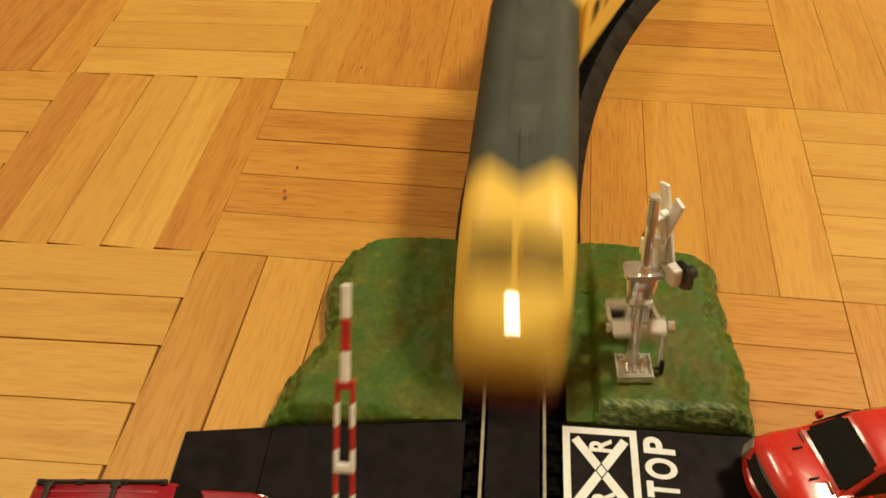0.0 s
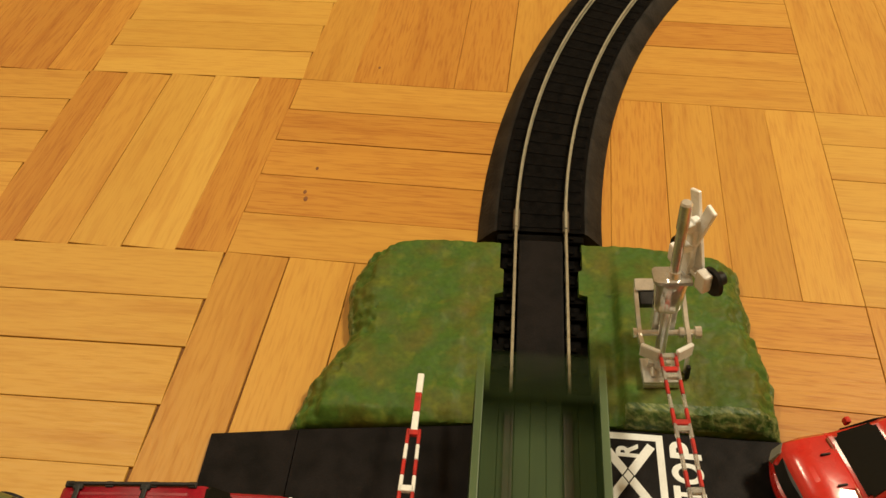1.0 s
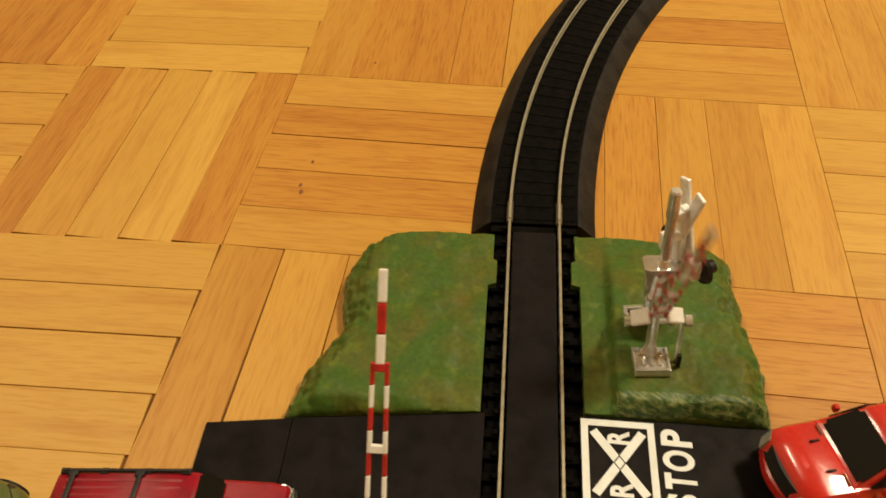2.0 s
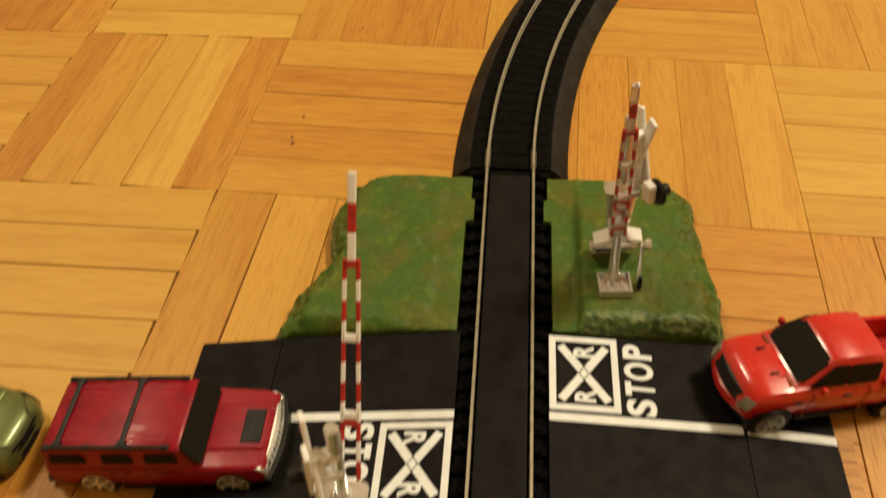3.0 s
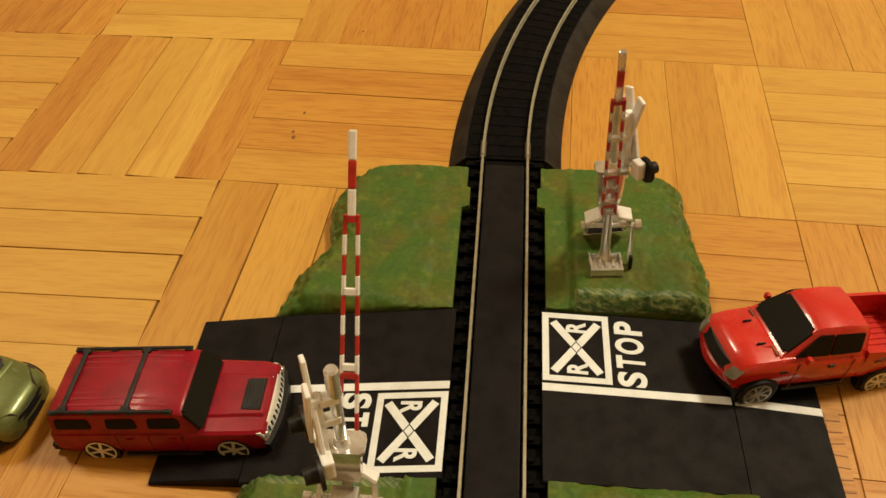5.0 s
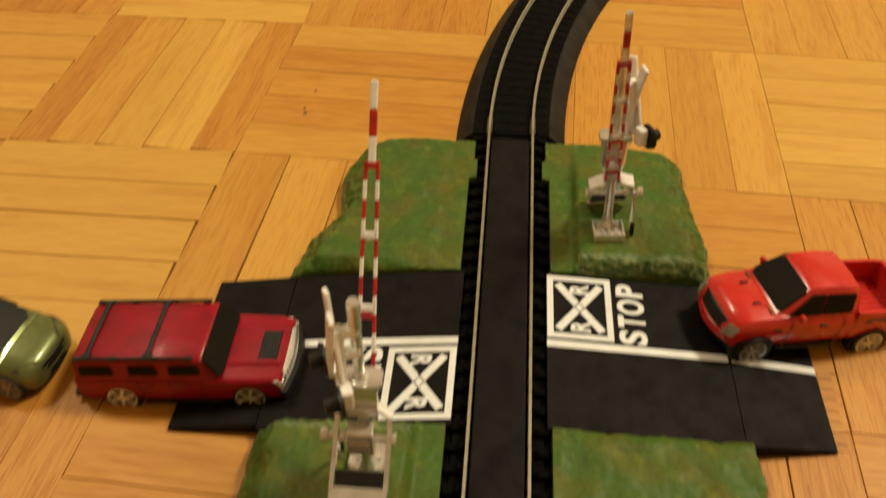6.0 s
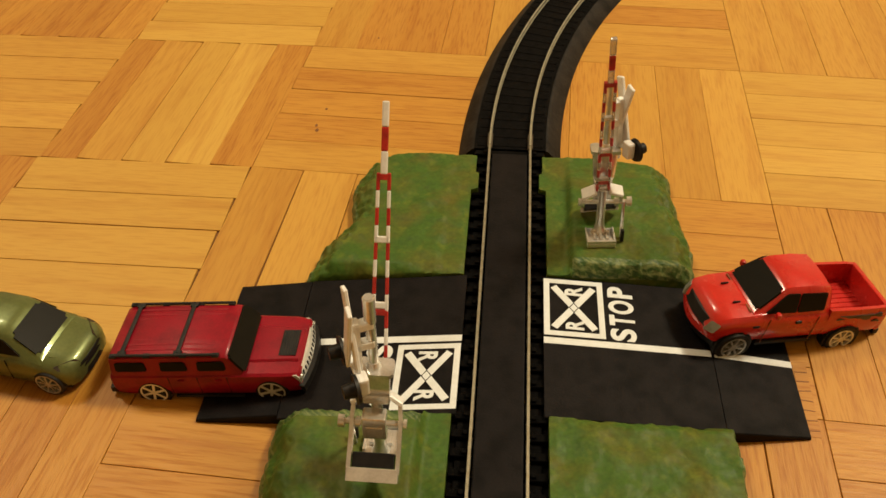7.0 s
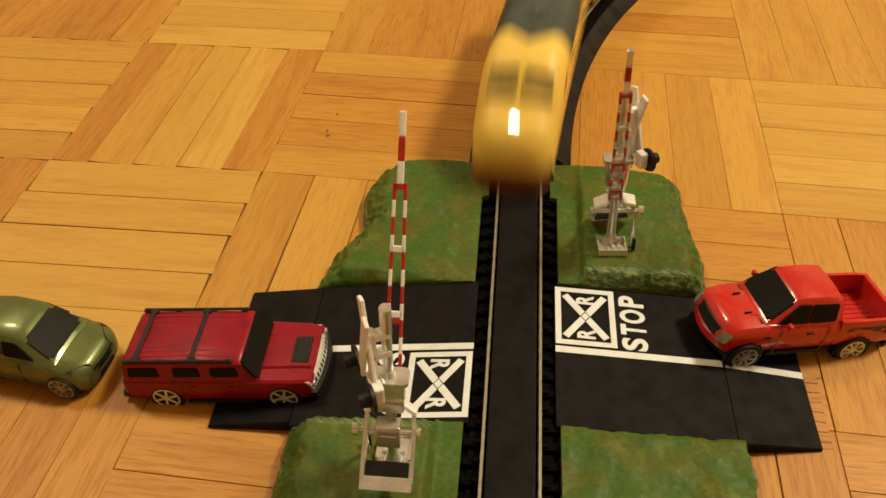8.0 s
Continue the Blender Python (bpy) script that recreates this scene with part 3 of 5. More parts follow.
def mm(name, bm, material, parent=None, label="", smooth=None, at=None):
    """As part(), for a bmesh drawn in millimetres."""
    bmesh.ops.scale(bm, vec=[0.001 * k for k in FIT], verts=bm.verts[:])
    return part(name, bm, material, parent, label, smooth, at)


def arc(bm, centre, r0, r1, a0, a1, thick, axis="y", n=14):
    """A flat ring segment standing across an axis."""
    rings = []
    for i in range(n + 1):
        a = radians(a0 + (a1 - a0) * i / n)
        c, s = math.cos(a), math.sin(a)
        ring = []
        for r, t in ((r0, -thick), (r1, -thick), (r1, thick), (r0, thick)):
            p = (c * r, t, s * r) if axis == "y" else (t, c * r, s * r)
            ring.append(tuple(u + v for u, v in zip(centre, p)))
        rings.append(ring)
    return loft(bm, rings)


# ---- crossing gates ----
def build_gate(m, pivot, sign_top, pale):
    """A gate drawn in millimetres: y is the way its lowered arm points, the signs face -x. Returns the gate and its moving arm."""
    py, pz = pivot
    gate = thing("crossing_gate", "silver plastic crossing gate with red and white striped arm on turf", "toy gate", m, "gates of the crossing")
    bm = bmesh.new()
    box(bm, -5.4, 5.4, -2.2, 8.2, -0.6, 1.3, 0.3)
    box(bm, -5.4, 5.4, 7.2, 8.2, 1.3, 2.4, 0.2)
    box(bm, -5.4, -4.6, -1.5, 7.2, 1.3, 2.2, 0.2)
    box(bm, 4.6, 5.4, -1.5, 7.2, 1.3, 2.2, 0.2)
    mm("base_plate", bm, SILVER, gate)
    bm = bmesh.new()
    for k in range(3):
        box(bm, -3.2 + k * 2.3, -1.8 + k * 2.3, 1.6, 5.6, 1.2, 1.9, 0.2, 1)
    box(bm, -3.6, 3.6, 0.8, 1.6, 1.2, 2.6, 0.2, 1)
    mm("base_detail", bm, SILVER, gate)
    bm = bmesh.new()
    loft(bm, [[(s * math.cos(a) * w, s * math.sin(a) * w - 0.4, z) for a in [2 * math.pi * i / 16 for i in range(16)]] for z, w, s in ((1.2, 3.0, 1), (3, 2.2, 1), (5, 1.7, 1), (24, 1.6, 1))])
    mm("foot", bm, SILVER, gate, smooth=40)
    bm = bmesh.new()
    rod(bm, (0, 0, 22), (0, 0, 56), 1.5, 1.4, 20)
    mast = mm("mast", bm, SILVER, gate, smooth=40)
    bm = bmesh.new()
    rod(bm, (0, 0, 55.5), (0, 0, 63.6), 1.7, 1.65, 20)
    rod(bm, (0, 0, 63.6), (0, 0, 64.2), 1.65, 1.3, 20)
    mm("mast_cap", bm, SILVER, mast, smooth=40)
    bm = bmesh.new()
    rings = []
    for z, g in ((24.6, 0.72), (26.0, 0.9), (36.8, 1.0), (37.2, 0.98)):
        ring = [(-4.3 * g, -3.1 * g, z), (4.6 * g, -3.1 * g, z)]
        ring += [(0.15 + 4.45 * g * math.cos(t), 2.4 * g * math.sin(t), z) for t in [math.pi * k / 10 for k in range(11)]]
        rings.append(ring)
    housing = mm("mechanism_housing", loft(bm, rings), SILVER, gate, "brownish silver housing", 40)
    bm = bmesh.new()
    rim = [(-4.8, -3.6)] + [(4.2 + 1.5 * math.sin(t), -2.1 - 1.5 * math.cos(t)) for t in [math.pi / 2 * k / 6 for k in range(7)]]
    rim += [(3.9 + 1.8 * math.cos(t), 1.4 + 1.6 * math.sin(t)) for t in [math.pi / 2 * k / 6 for k in range(7)]] + [(-4.8, 3.0)]
    prism(bm, rim, 37.1, 38.3)
    plate = mm("housing_plate", bm, SILVER, housing, "bright rounded top plate")
    bm = bmesh.new()
    rod(bm, (0, 0, 38.2), (0, 0, 40.4), 2.3, 1.8, 18)
    mm("collar", bm, SILVER, plate, smooth=40)
    bm = bmesh.new()
    box(bm, -3.7, 3.2, -6.2, -1.8, 13.6, 22.6, 0.5)
    gear = mm("gear_block", bm, SILVER, gate)
    bm = bmesh.new()
    box(bm, -2.6, 2.2, -6.5, -6.1, 14.6, 19.0, 0.2)
    mm("gear_recess", bm, SILVER, gear)
    bm = bmesh.new()
    rod(bm, (-10.4, py, pz), (8.6, py, pz), 0.9)
    rod(bm, (-11.0, py, pz), (-9.2, py, pz), 1.9, sides=18)
    rod(bm, (-6.0, py, pz), (-4.6, py, pz), 1.6, sides=18)
    rod(bm, (7.8, py, pz), (8.8, py, pz), 1.5, sides=18)
    mm("axle", bm, SILVER, gate, smooth=40)
    bm = bmesh.new()
    box(bm, -8.6, -7.4, 3.6, 5.2, -0.2, 5.0, 0.2, 1)
    mm("lever", bm, MATT_BLACK, gate, "black trip lever")
    bm = bmesh.new()
    rod(bm, (-8.0, 2.4, 0.0), (-8.0, py + 0.6, pz + 0.5), 0.7, sides=8)
    mm("push_rod", bm, SILVER, gate)
    # the signs, turned a little on the mast
    turn = Matrix.Rotation(radians(25), 4, "Z")

    def sign(name, bm, material, parent, label="", smooth=None):
        bmesh.ops.transform(bm, matrix=turn, verts=bm.verts[:])
        return mm(name, bm, material, parent, label, smooth)
    for sg, dx in ((1, 0.0), (-1, -1.25)):
        bm = bmesh.new()
        tilt = radians(18)
        d = Vector((0, sg * math.sin(tilt), math.cos(tilt))) * 14.4
        c = Vector((-5.2 + dx, -0.5, sign_top))
        bar(bm, c - d, c + d, 3.6, 1.2, (1, 0, 0), 0.25)
        sign("crossbuck_board", bm, WHITE_PLASTIC, gate, "white crossed board")
    bm = bmesh.new()
    box(bm, -4.6, 0.6, -1.6, 1.2, 53.6, 56.2, 0.4)
    box(bm, -4.6, 0.6, -1.6, 1.2, 46.6, 49.0, 0.4)
    box(bm, -5.4, -3.2, -1.6, 1.2, 33.0, 57.0, 0.4)
    sign("sign_bracket", bm, WHITE_PLASTIC, gate)
    bm = bmesh.new()
    box(bm, -6.2, -4.2, -8.0, 8.0, 38.6, 40.2, 0.3)
    sign("lamp_bar", bm, WHITE_PLASTIC, gate)
    for y in (-7.4, 7.4):
        bm = bmesh.new()
        rod(bm, (-7.4, y, 39.4), (-6.4, y, 39.4), 4.3, 4.0, 24)
        rod(bm, (-10.6, y, 39.4), (-7.4, y, 39.4), 1.9, 2.3, 16)
        lamp = sign("signal_lamp", bm, MATT_BLACK, gate, "round black signal lamp", 40)
        bm = bmesh.new()
        box(bm, -6.4, -3.4, y * 0.85 - 2.0, y * 0.85 + 2.0, 36.6, 42.6, 0.7)
        sign("lamp_back", bm, GLOSS_WHITE, lamp, "bright white lamp housing")
    # the arm, pivoting about the axle, drawn lowered along y
    arm = new("gate_arm")
    arm.parent = gate
    tagged(arm, "striped red and white arm with counterweight frame")
    arm.empty_display_size = 0.01
    back = Vector((0, -math.cos(radians(23)), math.sin(radians(23))))
    up = Vector((0, math.sin(radians(23)), math.cos(radians(23))))
    for s in (-1, 1):
        bm = bmesh.new()
        rings = []
        for t, h in ((14.0, 2.0), (8, 2.2), (2, 2.4)):
            c = back * t
            rings.append([tuple(Vector((s * 7.0 + dx, 0, 0)) + c + up * dz) for dx, dz in ((-0.6, -h / 2), (0.6, -h / 2), (0.6, h / 2), (-0.6, h / 2))])
        for y, x, h in ((2.0, 7.0, 2.4), (6.8, 6.6, 2.0)):
            rings.append([(s * x + dx, y, dz) for dx, dz in ((-0.6, -h / 2), (0.6, -h / 2), (0.6, h / 2), (-0.6, h / 2))])
        mm("side_bar", loft(bm, rings), SILVER, arm)
        bm = bmesh.new()
        bar(bm, (s * 7.4, 6.2, 0), (s * 2.4, 9.2, 0), 1.4, 4.6, bevel=0.3)
        mm("front_bar", bm, WHITE_PLASTIC, arm)
    bm = bmesh.new()
    rot = Matrix((Vector((1, 0, 0)), back, up)).transposed().to_4x4()
    box(bm, -7.4, 7.4, 12.7, 16.6, -1.9, 2.1, 0.3, 2, rot)
    mm("counterweight_bar", bm, SILVER, arm)
    bm = bmesh.new()
    box(bm, -6.0, 6.0, 8.4, 12.6, -1.7, 1.5, 0.3, 2, rot)
    mm("counterweight", bm, MATT_BLACK, arm, "black counterweight block")
    FORK0, FORK1, TIP = 8.4, 71.5, 91.0
    n = 13
    for s in (-1, 1):
        for i in range(n):
            y0, y1 = FORK0 + (FORK1 - FORK0) * i / n, FORK0 + (FORK1 - FORK0) * (i + 1) / n
            x0, x1 = 2.1 - 0.6 * i / n, 2.1 - 0.6 * (i + 1) / n
            bm = bmesh.new()
            bar(bm, (s * x0, y0, 0), (s * x1, y1, 0), 0.95, 1.4, bevel=0.2)
            red = i % 2 == 0
            mm("red_stripe" if red else "white_stripe", bm, RED_STRIPE if red else pale, arm)
    for y, w, red in ((9.2, 2.2, 0), (14.2, 2.1, 1), (16.4, 2.0, 0), (32.4, 1.9, 1), (34.4, 1.9, 0), (53.0, 1.6, 0), (70.4, 1.4, 1)):
        bm = bmesh.new()
        box(bm, -w - 0.3, w + 0.3, y - 0.9, y + 0.9, -0.7, 0.7, 0.2, 1)
        mm("cross_tie", bm, RED_STRIPE if red else pale, arm)
    for y0, y1, red in ((71.0, 77.4, 0), (77.4, 84.0, 1), (84.0, TIP, 0)):
        bm = bmesh.new()
        box(bm, -0.95, 0.95, y0, y1, -0.7, 0.7, 0.4)
        mm("red_stripe" if red else "white_stripe", bm, RED_STRIPE if red else pale, arm)
    return gate, arm


GATE_SW, ARM_SW = build_gate(pose(-0.0355, -0.0515, 0.0146, -2.5, 0, 0), (-2.8, 17.0), 51.8, WHITE_PLASTIC)
GATE_NE, ARM_NE = build_gate(pose(0.0354, 0.0519, 0.0146, 5.3, 2.0, 182.9), (-0.5, 14.6), 49.0, CLEAR)


# ---- train, drawn in millimetres above the rail top, x is the way it runs ----
def hull(x, w, z0, z1, r, crown=0.0, n=6):
    """A cross-section: upright sides, a rounded top."""
    pts = [(x, -w, z0), (x, -w, (z0 + z1 - r) / 2)]
    pts += [(x, -(w - r) - r * math.cos(a), z1 - r + r * math.sin(a)) for a in [math.pi / 2 * i / n for i in range(n + 1)]]
    pts += [(x, 0, z1 + crown)]
    pts += [(x, (w - r) + r * math.sin(a), z1 - r + r * math.cos(a)) for a in [math.pi / 2 * i / n for i in range(n + 1)]]
    pts += [(x, w, (z0 + z1 - r) / 2), (x, w, z0)]
    return pts


def bogie(parent, x, wheels=(-9.5, 9.5), name="bogie"):
    bm = bmesh.new()
    for s in (-1, 1):
        box(bm, x + wheels[0] - 4, x + wheels[1] + 4, s * 11.5 - 1.0, s * 11.5 + 1.0, 2.5, 6.0, 0.4, 1)
        for w in wheels:
            box(bm, x + w - 2.2, x + w + 2.2, s * 12.2 - 1.0, s * 12.2 + 1.0, 3.0, 7.5, 0.4, 1)
    box(bm, x - 3, x + 3, -11.5, 11.5, 4.0, 8.5, 0.4, 1)
    b = mm(name, bm, MATT_BLACK, parent, "black wheel truck")
    for w in wheels:
        bm = bmesh.new()
        for s in (-1, 1):
            rod(bm, (x + w, s * 9.6, 5.2), (x + w, s * 7.6, 5.2), 5.2, sides=20)
            rod(bm, (x + w, s * 7.6, 5.2), (x + w, s * 7.1, 5.2), 5.9, sides=20)
        rod(bm, (x + w, -7.6, 5.2), (x + w, 7.6, 5.2), 0.9, sides=8)
        mm("wheelset", bm, WHEEL_STEEL, b, "dark metal wheels", 40)
    return b


def build_locomotive():
    """Nose at x = 0, tail at -160."""
    loco = thing("toy_locomotive", "yellow streamlined toy diesel locomotive with grey roof on the rails", "toy train")
    st = [(0.0, 10.0, 4, 15, 5), (-1.5, 12.6, 3.2, 19, 7), (-4, 15.0, 2.6, 23.5, 9), (-8, 16.6, 2.4, 27, 10), (-12, 17.3, 2.4, 28.8, 9.5), (-16.5, 17.6, 2.4, 30.4, 9),
          (-18.5, 17.6, 2.4, 32.3, 9), (-28, 17.6, 2.4, 41.8, 9), (-32, 17.6, 2.4, 44.2, 9.5), (-38, 17.6, 2.4, 45.6, 10), (-48, 17.6, 2.4, 46.0, 10), (-158, 17.6, 2.4, 46.0, 10), (-159.5, 17.0, 2.8, 45.4, 10)]
    mm("body", loft(bmesh.new(), [hull(x, w, z0 + 1.5, z1, r, 0.5) for x, w, z0, z1, r in st]), YELLOW, loco, smooth=35)
    # roof with a pointed front edge, a skin on the body
    bm = bmesh.new()
    grid = []
    for i in range(31):
        row = []
        sec = hull(0, 17.75, 3.9, 46.15, 10.1, 0.55, 10)[2:-2]
        for k, (_, y, z) in enumerate(sec):
            a = abs(y) / 17.75
            front = -43.0 - 9.0 * min(1, max(0, (a - 0.08) / 0.45)) + 3.0 * max(0.0, a - 0.8)
            row.append(bm.verts.new((front + (-159.6 - front) * i / 30, y, z)))
        grid.append(row)
    for a, b in zip(grid, grid[1:]):
        for k in range(len(a) - 1):
            bm.faces.new((a[k], a[k + 1], b[k + 1], b[k]))
    bmesh.ops.solidify(bm, geom=bm.faces[:], thickness=0.3)
    roof = mm("roof", bm, ROOF_GREY, loco, "matt grey roof", 35)
    for x in (-75, -95, -120, -140):
        bm = bmesh.new()
        rod(bm, (x, 0, 46.2), (x, 0, 47.6), 6.0, 5.4, 24)
        rod(bm, (x, 0, 47.6), (x, 0, 47.9), 4.4, 4.2, 24)
        mm("roof_fan", bm, ROOF_GREY, roof, smooth=40)
    bm = bmesh.new()
    box(bm, -66, -58, -1.2, 1.2, 46.2, 48.2, 0.5)
    mm("horn_box", bm, ROOF_GREY, roof)
    for s in (-1, 1):
        bm = bmesh.new()
        c = [(-18.6, s * 1.2, 33.2), (-18.6, s * 14.0, 31.6), (-26.8, s * 13.2, 39.4), (-26.8, s * 1.2, 41.2)]
        panel(bm, c if s > 0 else c[::-1], 0.5, 1.0)
        w = mm("windshield", bm, TRAIN_GLASS, loco, "olive tinted windshield pane")
        bm = bmesh.new()
        c = [(-25.8, s * 1.6, 40.6), (-25.8, s * 13.3, 38.9), (-27.3, s * 13.0, 40.2), (-27.3, s * 1.6, 41.9)]
        panel(bm, c if s > 0 else c[::-1], 0.7, 0.2)
        mm("visor", bm, DARK_BAND, w, "dark upper window edge")
        bm = bmesh.new()
        box(bm, -42, -34.5, s * 17.2 - 0.6, s * 17.2 + 0.6, 27, 35, 0.5)
        mm("side_window", bm, DARK_BAND, loco, "dark cab side window")
        for x in (-70, -105, -140):
            bm = bmesh.new()
            rod(bm, (x, s * 17.0, 27), (x, s * 17.9, 27), 3.0, sides=20)
            mm("porthole", bm, DARK_BAND, loco, "dark round window")
        bm = bmesh.new()
        box(bm, -158, -24, s * 17.5 - 0.3, s * 17.5 + 0.3, 12.0, 13.0, 0.1, 1)
        mm("side_stripe", bm, PILOT, loco, "thin red side stripe")
    bm = bmesh.new()
    rod(bm, (-11.5, 0, 26.6), (-8.2, 0, 27.4), 2.4, 2.2, 20)
    mm("headlight", bm, GLOW, loco, "lit white headlight", 40)
    bm = bmesh.new()
    rod(bm, (-13.5, 0, 26.2), (-9.4, 0, 27.0), 3.2, 3.0, 20)
    mm("headlight_rim", bm, YELLOW, loco, smooth=40)
    bm = bmesh.new()
    loft(bm, [[(x, -w, 1.2), (x, w, 1.2), (x, w, 9.6), (x, -w, 9.6)] for x, w in ((1.6, 8.5), (0.3, 11.8), (-2.0, 14.2), (-5.0, 15.8), (-10.0, 17.2))])
    mm("pilot", bm, PILOT, loco, "brown-red pilot under the nose")
    bm = bmesh.new()
    box(bm, -92, -64, -12, 12, 2.0, 7.0, 1.0)
    mm("fuel_tank", bm, MATT_BLACK, loco)
    bogie(loco, -32)
    bogie(loco, -124)
    bm = bmesh.new()
    box(bm, -165, -158, -1.6, 1.6, 4.0, 7.0, 0.5)
    mm("coupler", bm, MATT_BLACK, loco)
    return loco


def build_caboose():
    """Front at x = 0, tail at -131."""
    car = thing("toy_caboose", "yellow toy caboose with a wide raised cupola on the rails", "toy train")
    mm("body", loft(bmesh.new(), [hull(x, 15.2, 5, 35, 1.5) for x in (-9, -122)]), YELLOW, car, smooth=35)
    mm("roof", loft(bmesh.new(), [hull(x, 16.0, z0, z1, 1.2, 2.2) for x, z0, z1 in ((-2.0, 35.0, 36.6), (-2.6, 34.8, 37.2), (-129.4, 34.8, 37.2), (-130, 35.0, 36.6))]), YELLOW, car, "yellow shallow-arched roof", 30)
    cup = mm("cupola", loft(bmesh.new(), [hull(x, w, 30, z, 2.0, 0.8) for x, w, z in ((-50.0, 18.4, 43.6), (-50.8, 18.8, 44.6), (-76.2, 18.8, 44.6), (-77, 18.4, 43.6))]), YELLOW, car, "yellow overhanging cupola", 30)
    for x in (-49.6, -77.4):
        for s in (-1, 1):
            bm = bmesh.new()
            box(bm, x - 0.5, x + 0.5, s * 12.0 - 4.2, s * 12.0 + 4.2, 38.6, 42.6, 0.3)
            mm("cupola_window", bm, ORANGE_PANE, cup, "orange-brown cupola window")
    for s in (-1, 1):
        for x in (-57, -70):
            bm = bmesh.new()
            box(bm, x - 4, x + 4, s * 18.6 - 0.5, s * 18.6 + 0.5, 37.0, 42.0, 0.3)
            mm("cupola_window", bm, ORANGE_PANE, cup, "orange-brown cupola window")
        for x in (-22, -38, -95):
            bm = bmesh.new()
            box(bm, x - 4, x + 4, s * 15.0 - 0.5, s * 15.0 + 0.5, 19, 28, 0.3)
            mm("side_window", bm, DARK_BAND, car, "dark side window")
    bm = bmesh.new()
    rod(bm, (-88, 9.0, 37.0), (-88, 9.0, 41.5), 1.3, sides=12)
    rod(bm, (-88, 9.0, 41.5), (-88, 9.0, 42.3), 2.0, 1.4, sides=12)
    mm("smokestack", bm, YELLOW, car, smooth=40)
    for x in (-1.5, -130.0):
        bm = bmesh.new()
        box(bm, x - 1 if x > -50 else x - 1, x + 1, -15, 15, 5.5, 7.5, 0.4)
        for y in (-14, -5, 5, 14):
            rod(bm, (x, y, 7), (x, y, 34.6 if abs(y) > 10 else 17), 0.5, sides=8)
        rod(bm, (x, -14, 17), (x, 14, 17), 0.5, sides=8)
        mm("end_railing", bm, YELLOW, car)
    bm = bmesh.new()
    box(bm, -130, -2, -13, 13, 4.2, 6.2, 0.4)
    mm("underframe", bm, MATT_BLACK, car)
    bogie(car, -24, (-8.5, 8.5))
    bogie(car, -107, (-8.5, 8.5))
    bm = bmesh.new()
    box(bm, -137, -128, -1.6, 1.6, 3.8, 6.4, 0.5)
    mm("coupler", bm, MATT_BLACK, car)
    return car


def build_gondola():
    """Front at x = 0, tail at -140."""
    car = thing("toy_gondola", "empty dark green open toy gondola wagon on the rails", "toy train")
    bm = bmesh.new()
    box(bm, -139, -1, -16.4, 16.4, 6.0, 8.6, 0.4)
    deck = mm("floor_deck", bm, GONDOLA_GREEN, car)
    for k in range(-3, 4):
        bm = bmesh.new()
        box(bm, -137.6, -2.4, k * 4.55 - 2.26, k * 4.55 + 2.26, 8.4, 8.95, 0.12, 1)
        mm("deck_board", bm, GONDOLA_GREEN, deck)
    for s in (-1, 1):
        bm = bmesh.new()
        box(bm, -139.5, -0.5, s * 16.6 - 0.7, s * 16.6 + 0.7, 5.0, 22.0, 0.2, 1)
        side = mm("side", bm, GONDOLA_GREEN, car)
        bm = bmesh.new()
        box(bm, -140, 0, s * 16.9 - 1.1, s * 16.9 + 1.1, 21.4, 22.9, 0.3)
        mm("rim", bm, RIM_GREEN, side, "paler green top rim")
        for i in range(13):
            x = -6 - i * 10.6
            bm = bmesh.new()
            loft(bm, [[(x - 0.9, s * 17.2, z), (x + 0.9, s * 17.2, z), (x + 0.7, s * d, z), (x - 0.7, s * d, z)] for z, d in ((5.5, 18.0), (12, 18.6), (21.4, 18.4))])
            mm("rib", bm, GONDOLA_GREEN, side)
    for x in (-1.2, -138.8):
        bm = bmesh.new()
        box(bm, x - 0.8, x + 0.8, -16.0, 16.0, 5.0, 22.0, 0.2, 1)
        end = mm("end_wall", bm, GONDOLA_GREEN, car)
        bm = bmesh.new()
        box(bm, x - 1.2, x + 1.2, -15.7, 15.7, 21.4, 22.8, 0.3)
        mm("rim", bm, GONDOLA_GREEN, end)
        for z in (10, 15):
            bm = bmesh.new()
            d = 1 if x > -50 else -1
            box(bm, x + d * 0.8 - 0.7, x + d * 0.8 + 0.7, -15, 15, z - 0.8, z + 0.8, 0.3, 1)
            mm("rib", bm, GONDOLA_GREEN, end)
    bogie(car, -22, (-8.5, 8.5))
    bogie(car, -118, (-8.5, 8.5))
    for x in (-142, 1.5):
        bm = bmesh.new()
        box(bm, x - 3, x + 3, -1.6, 1.6, 3.8, 6.2, 0.5)
        mm("coupler", bm, MATT_BLACK, car)
    return car


LOCO, CABOOSE, GONDOLA = build_locomotive(), build_caboose(), build_gondola()


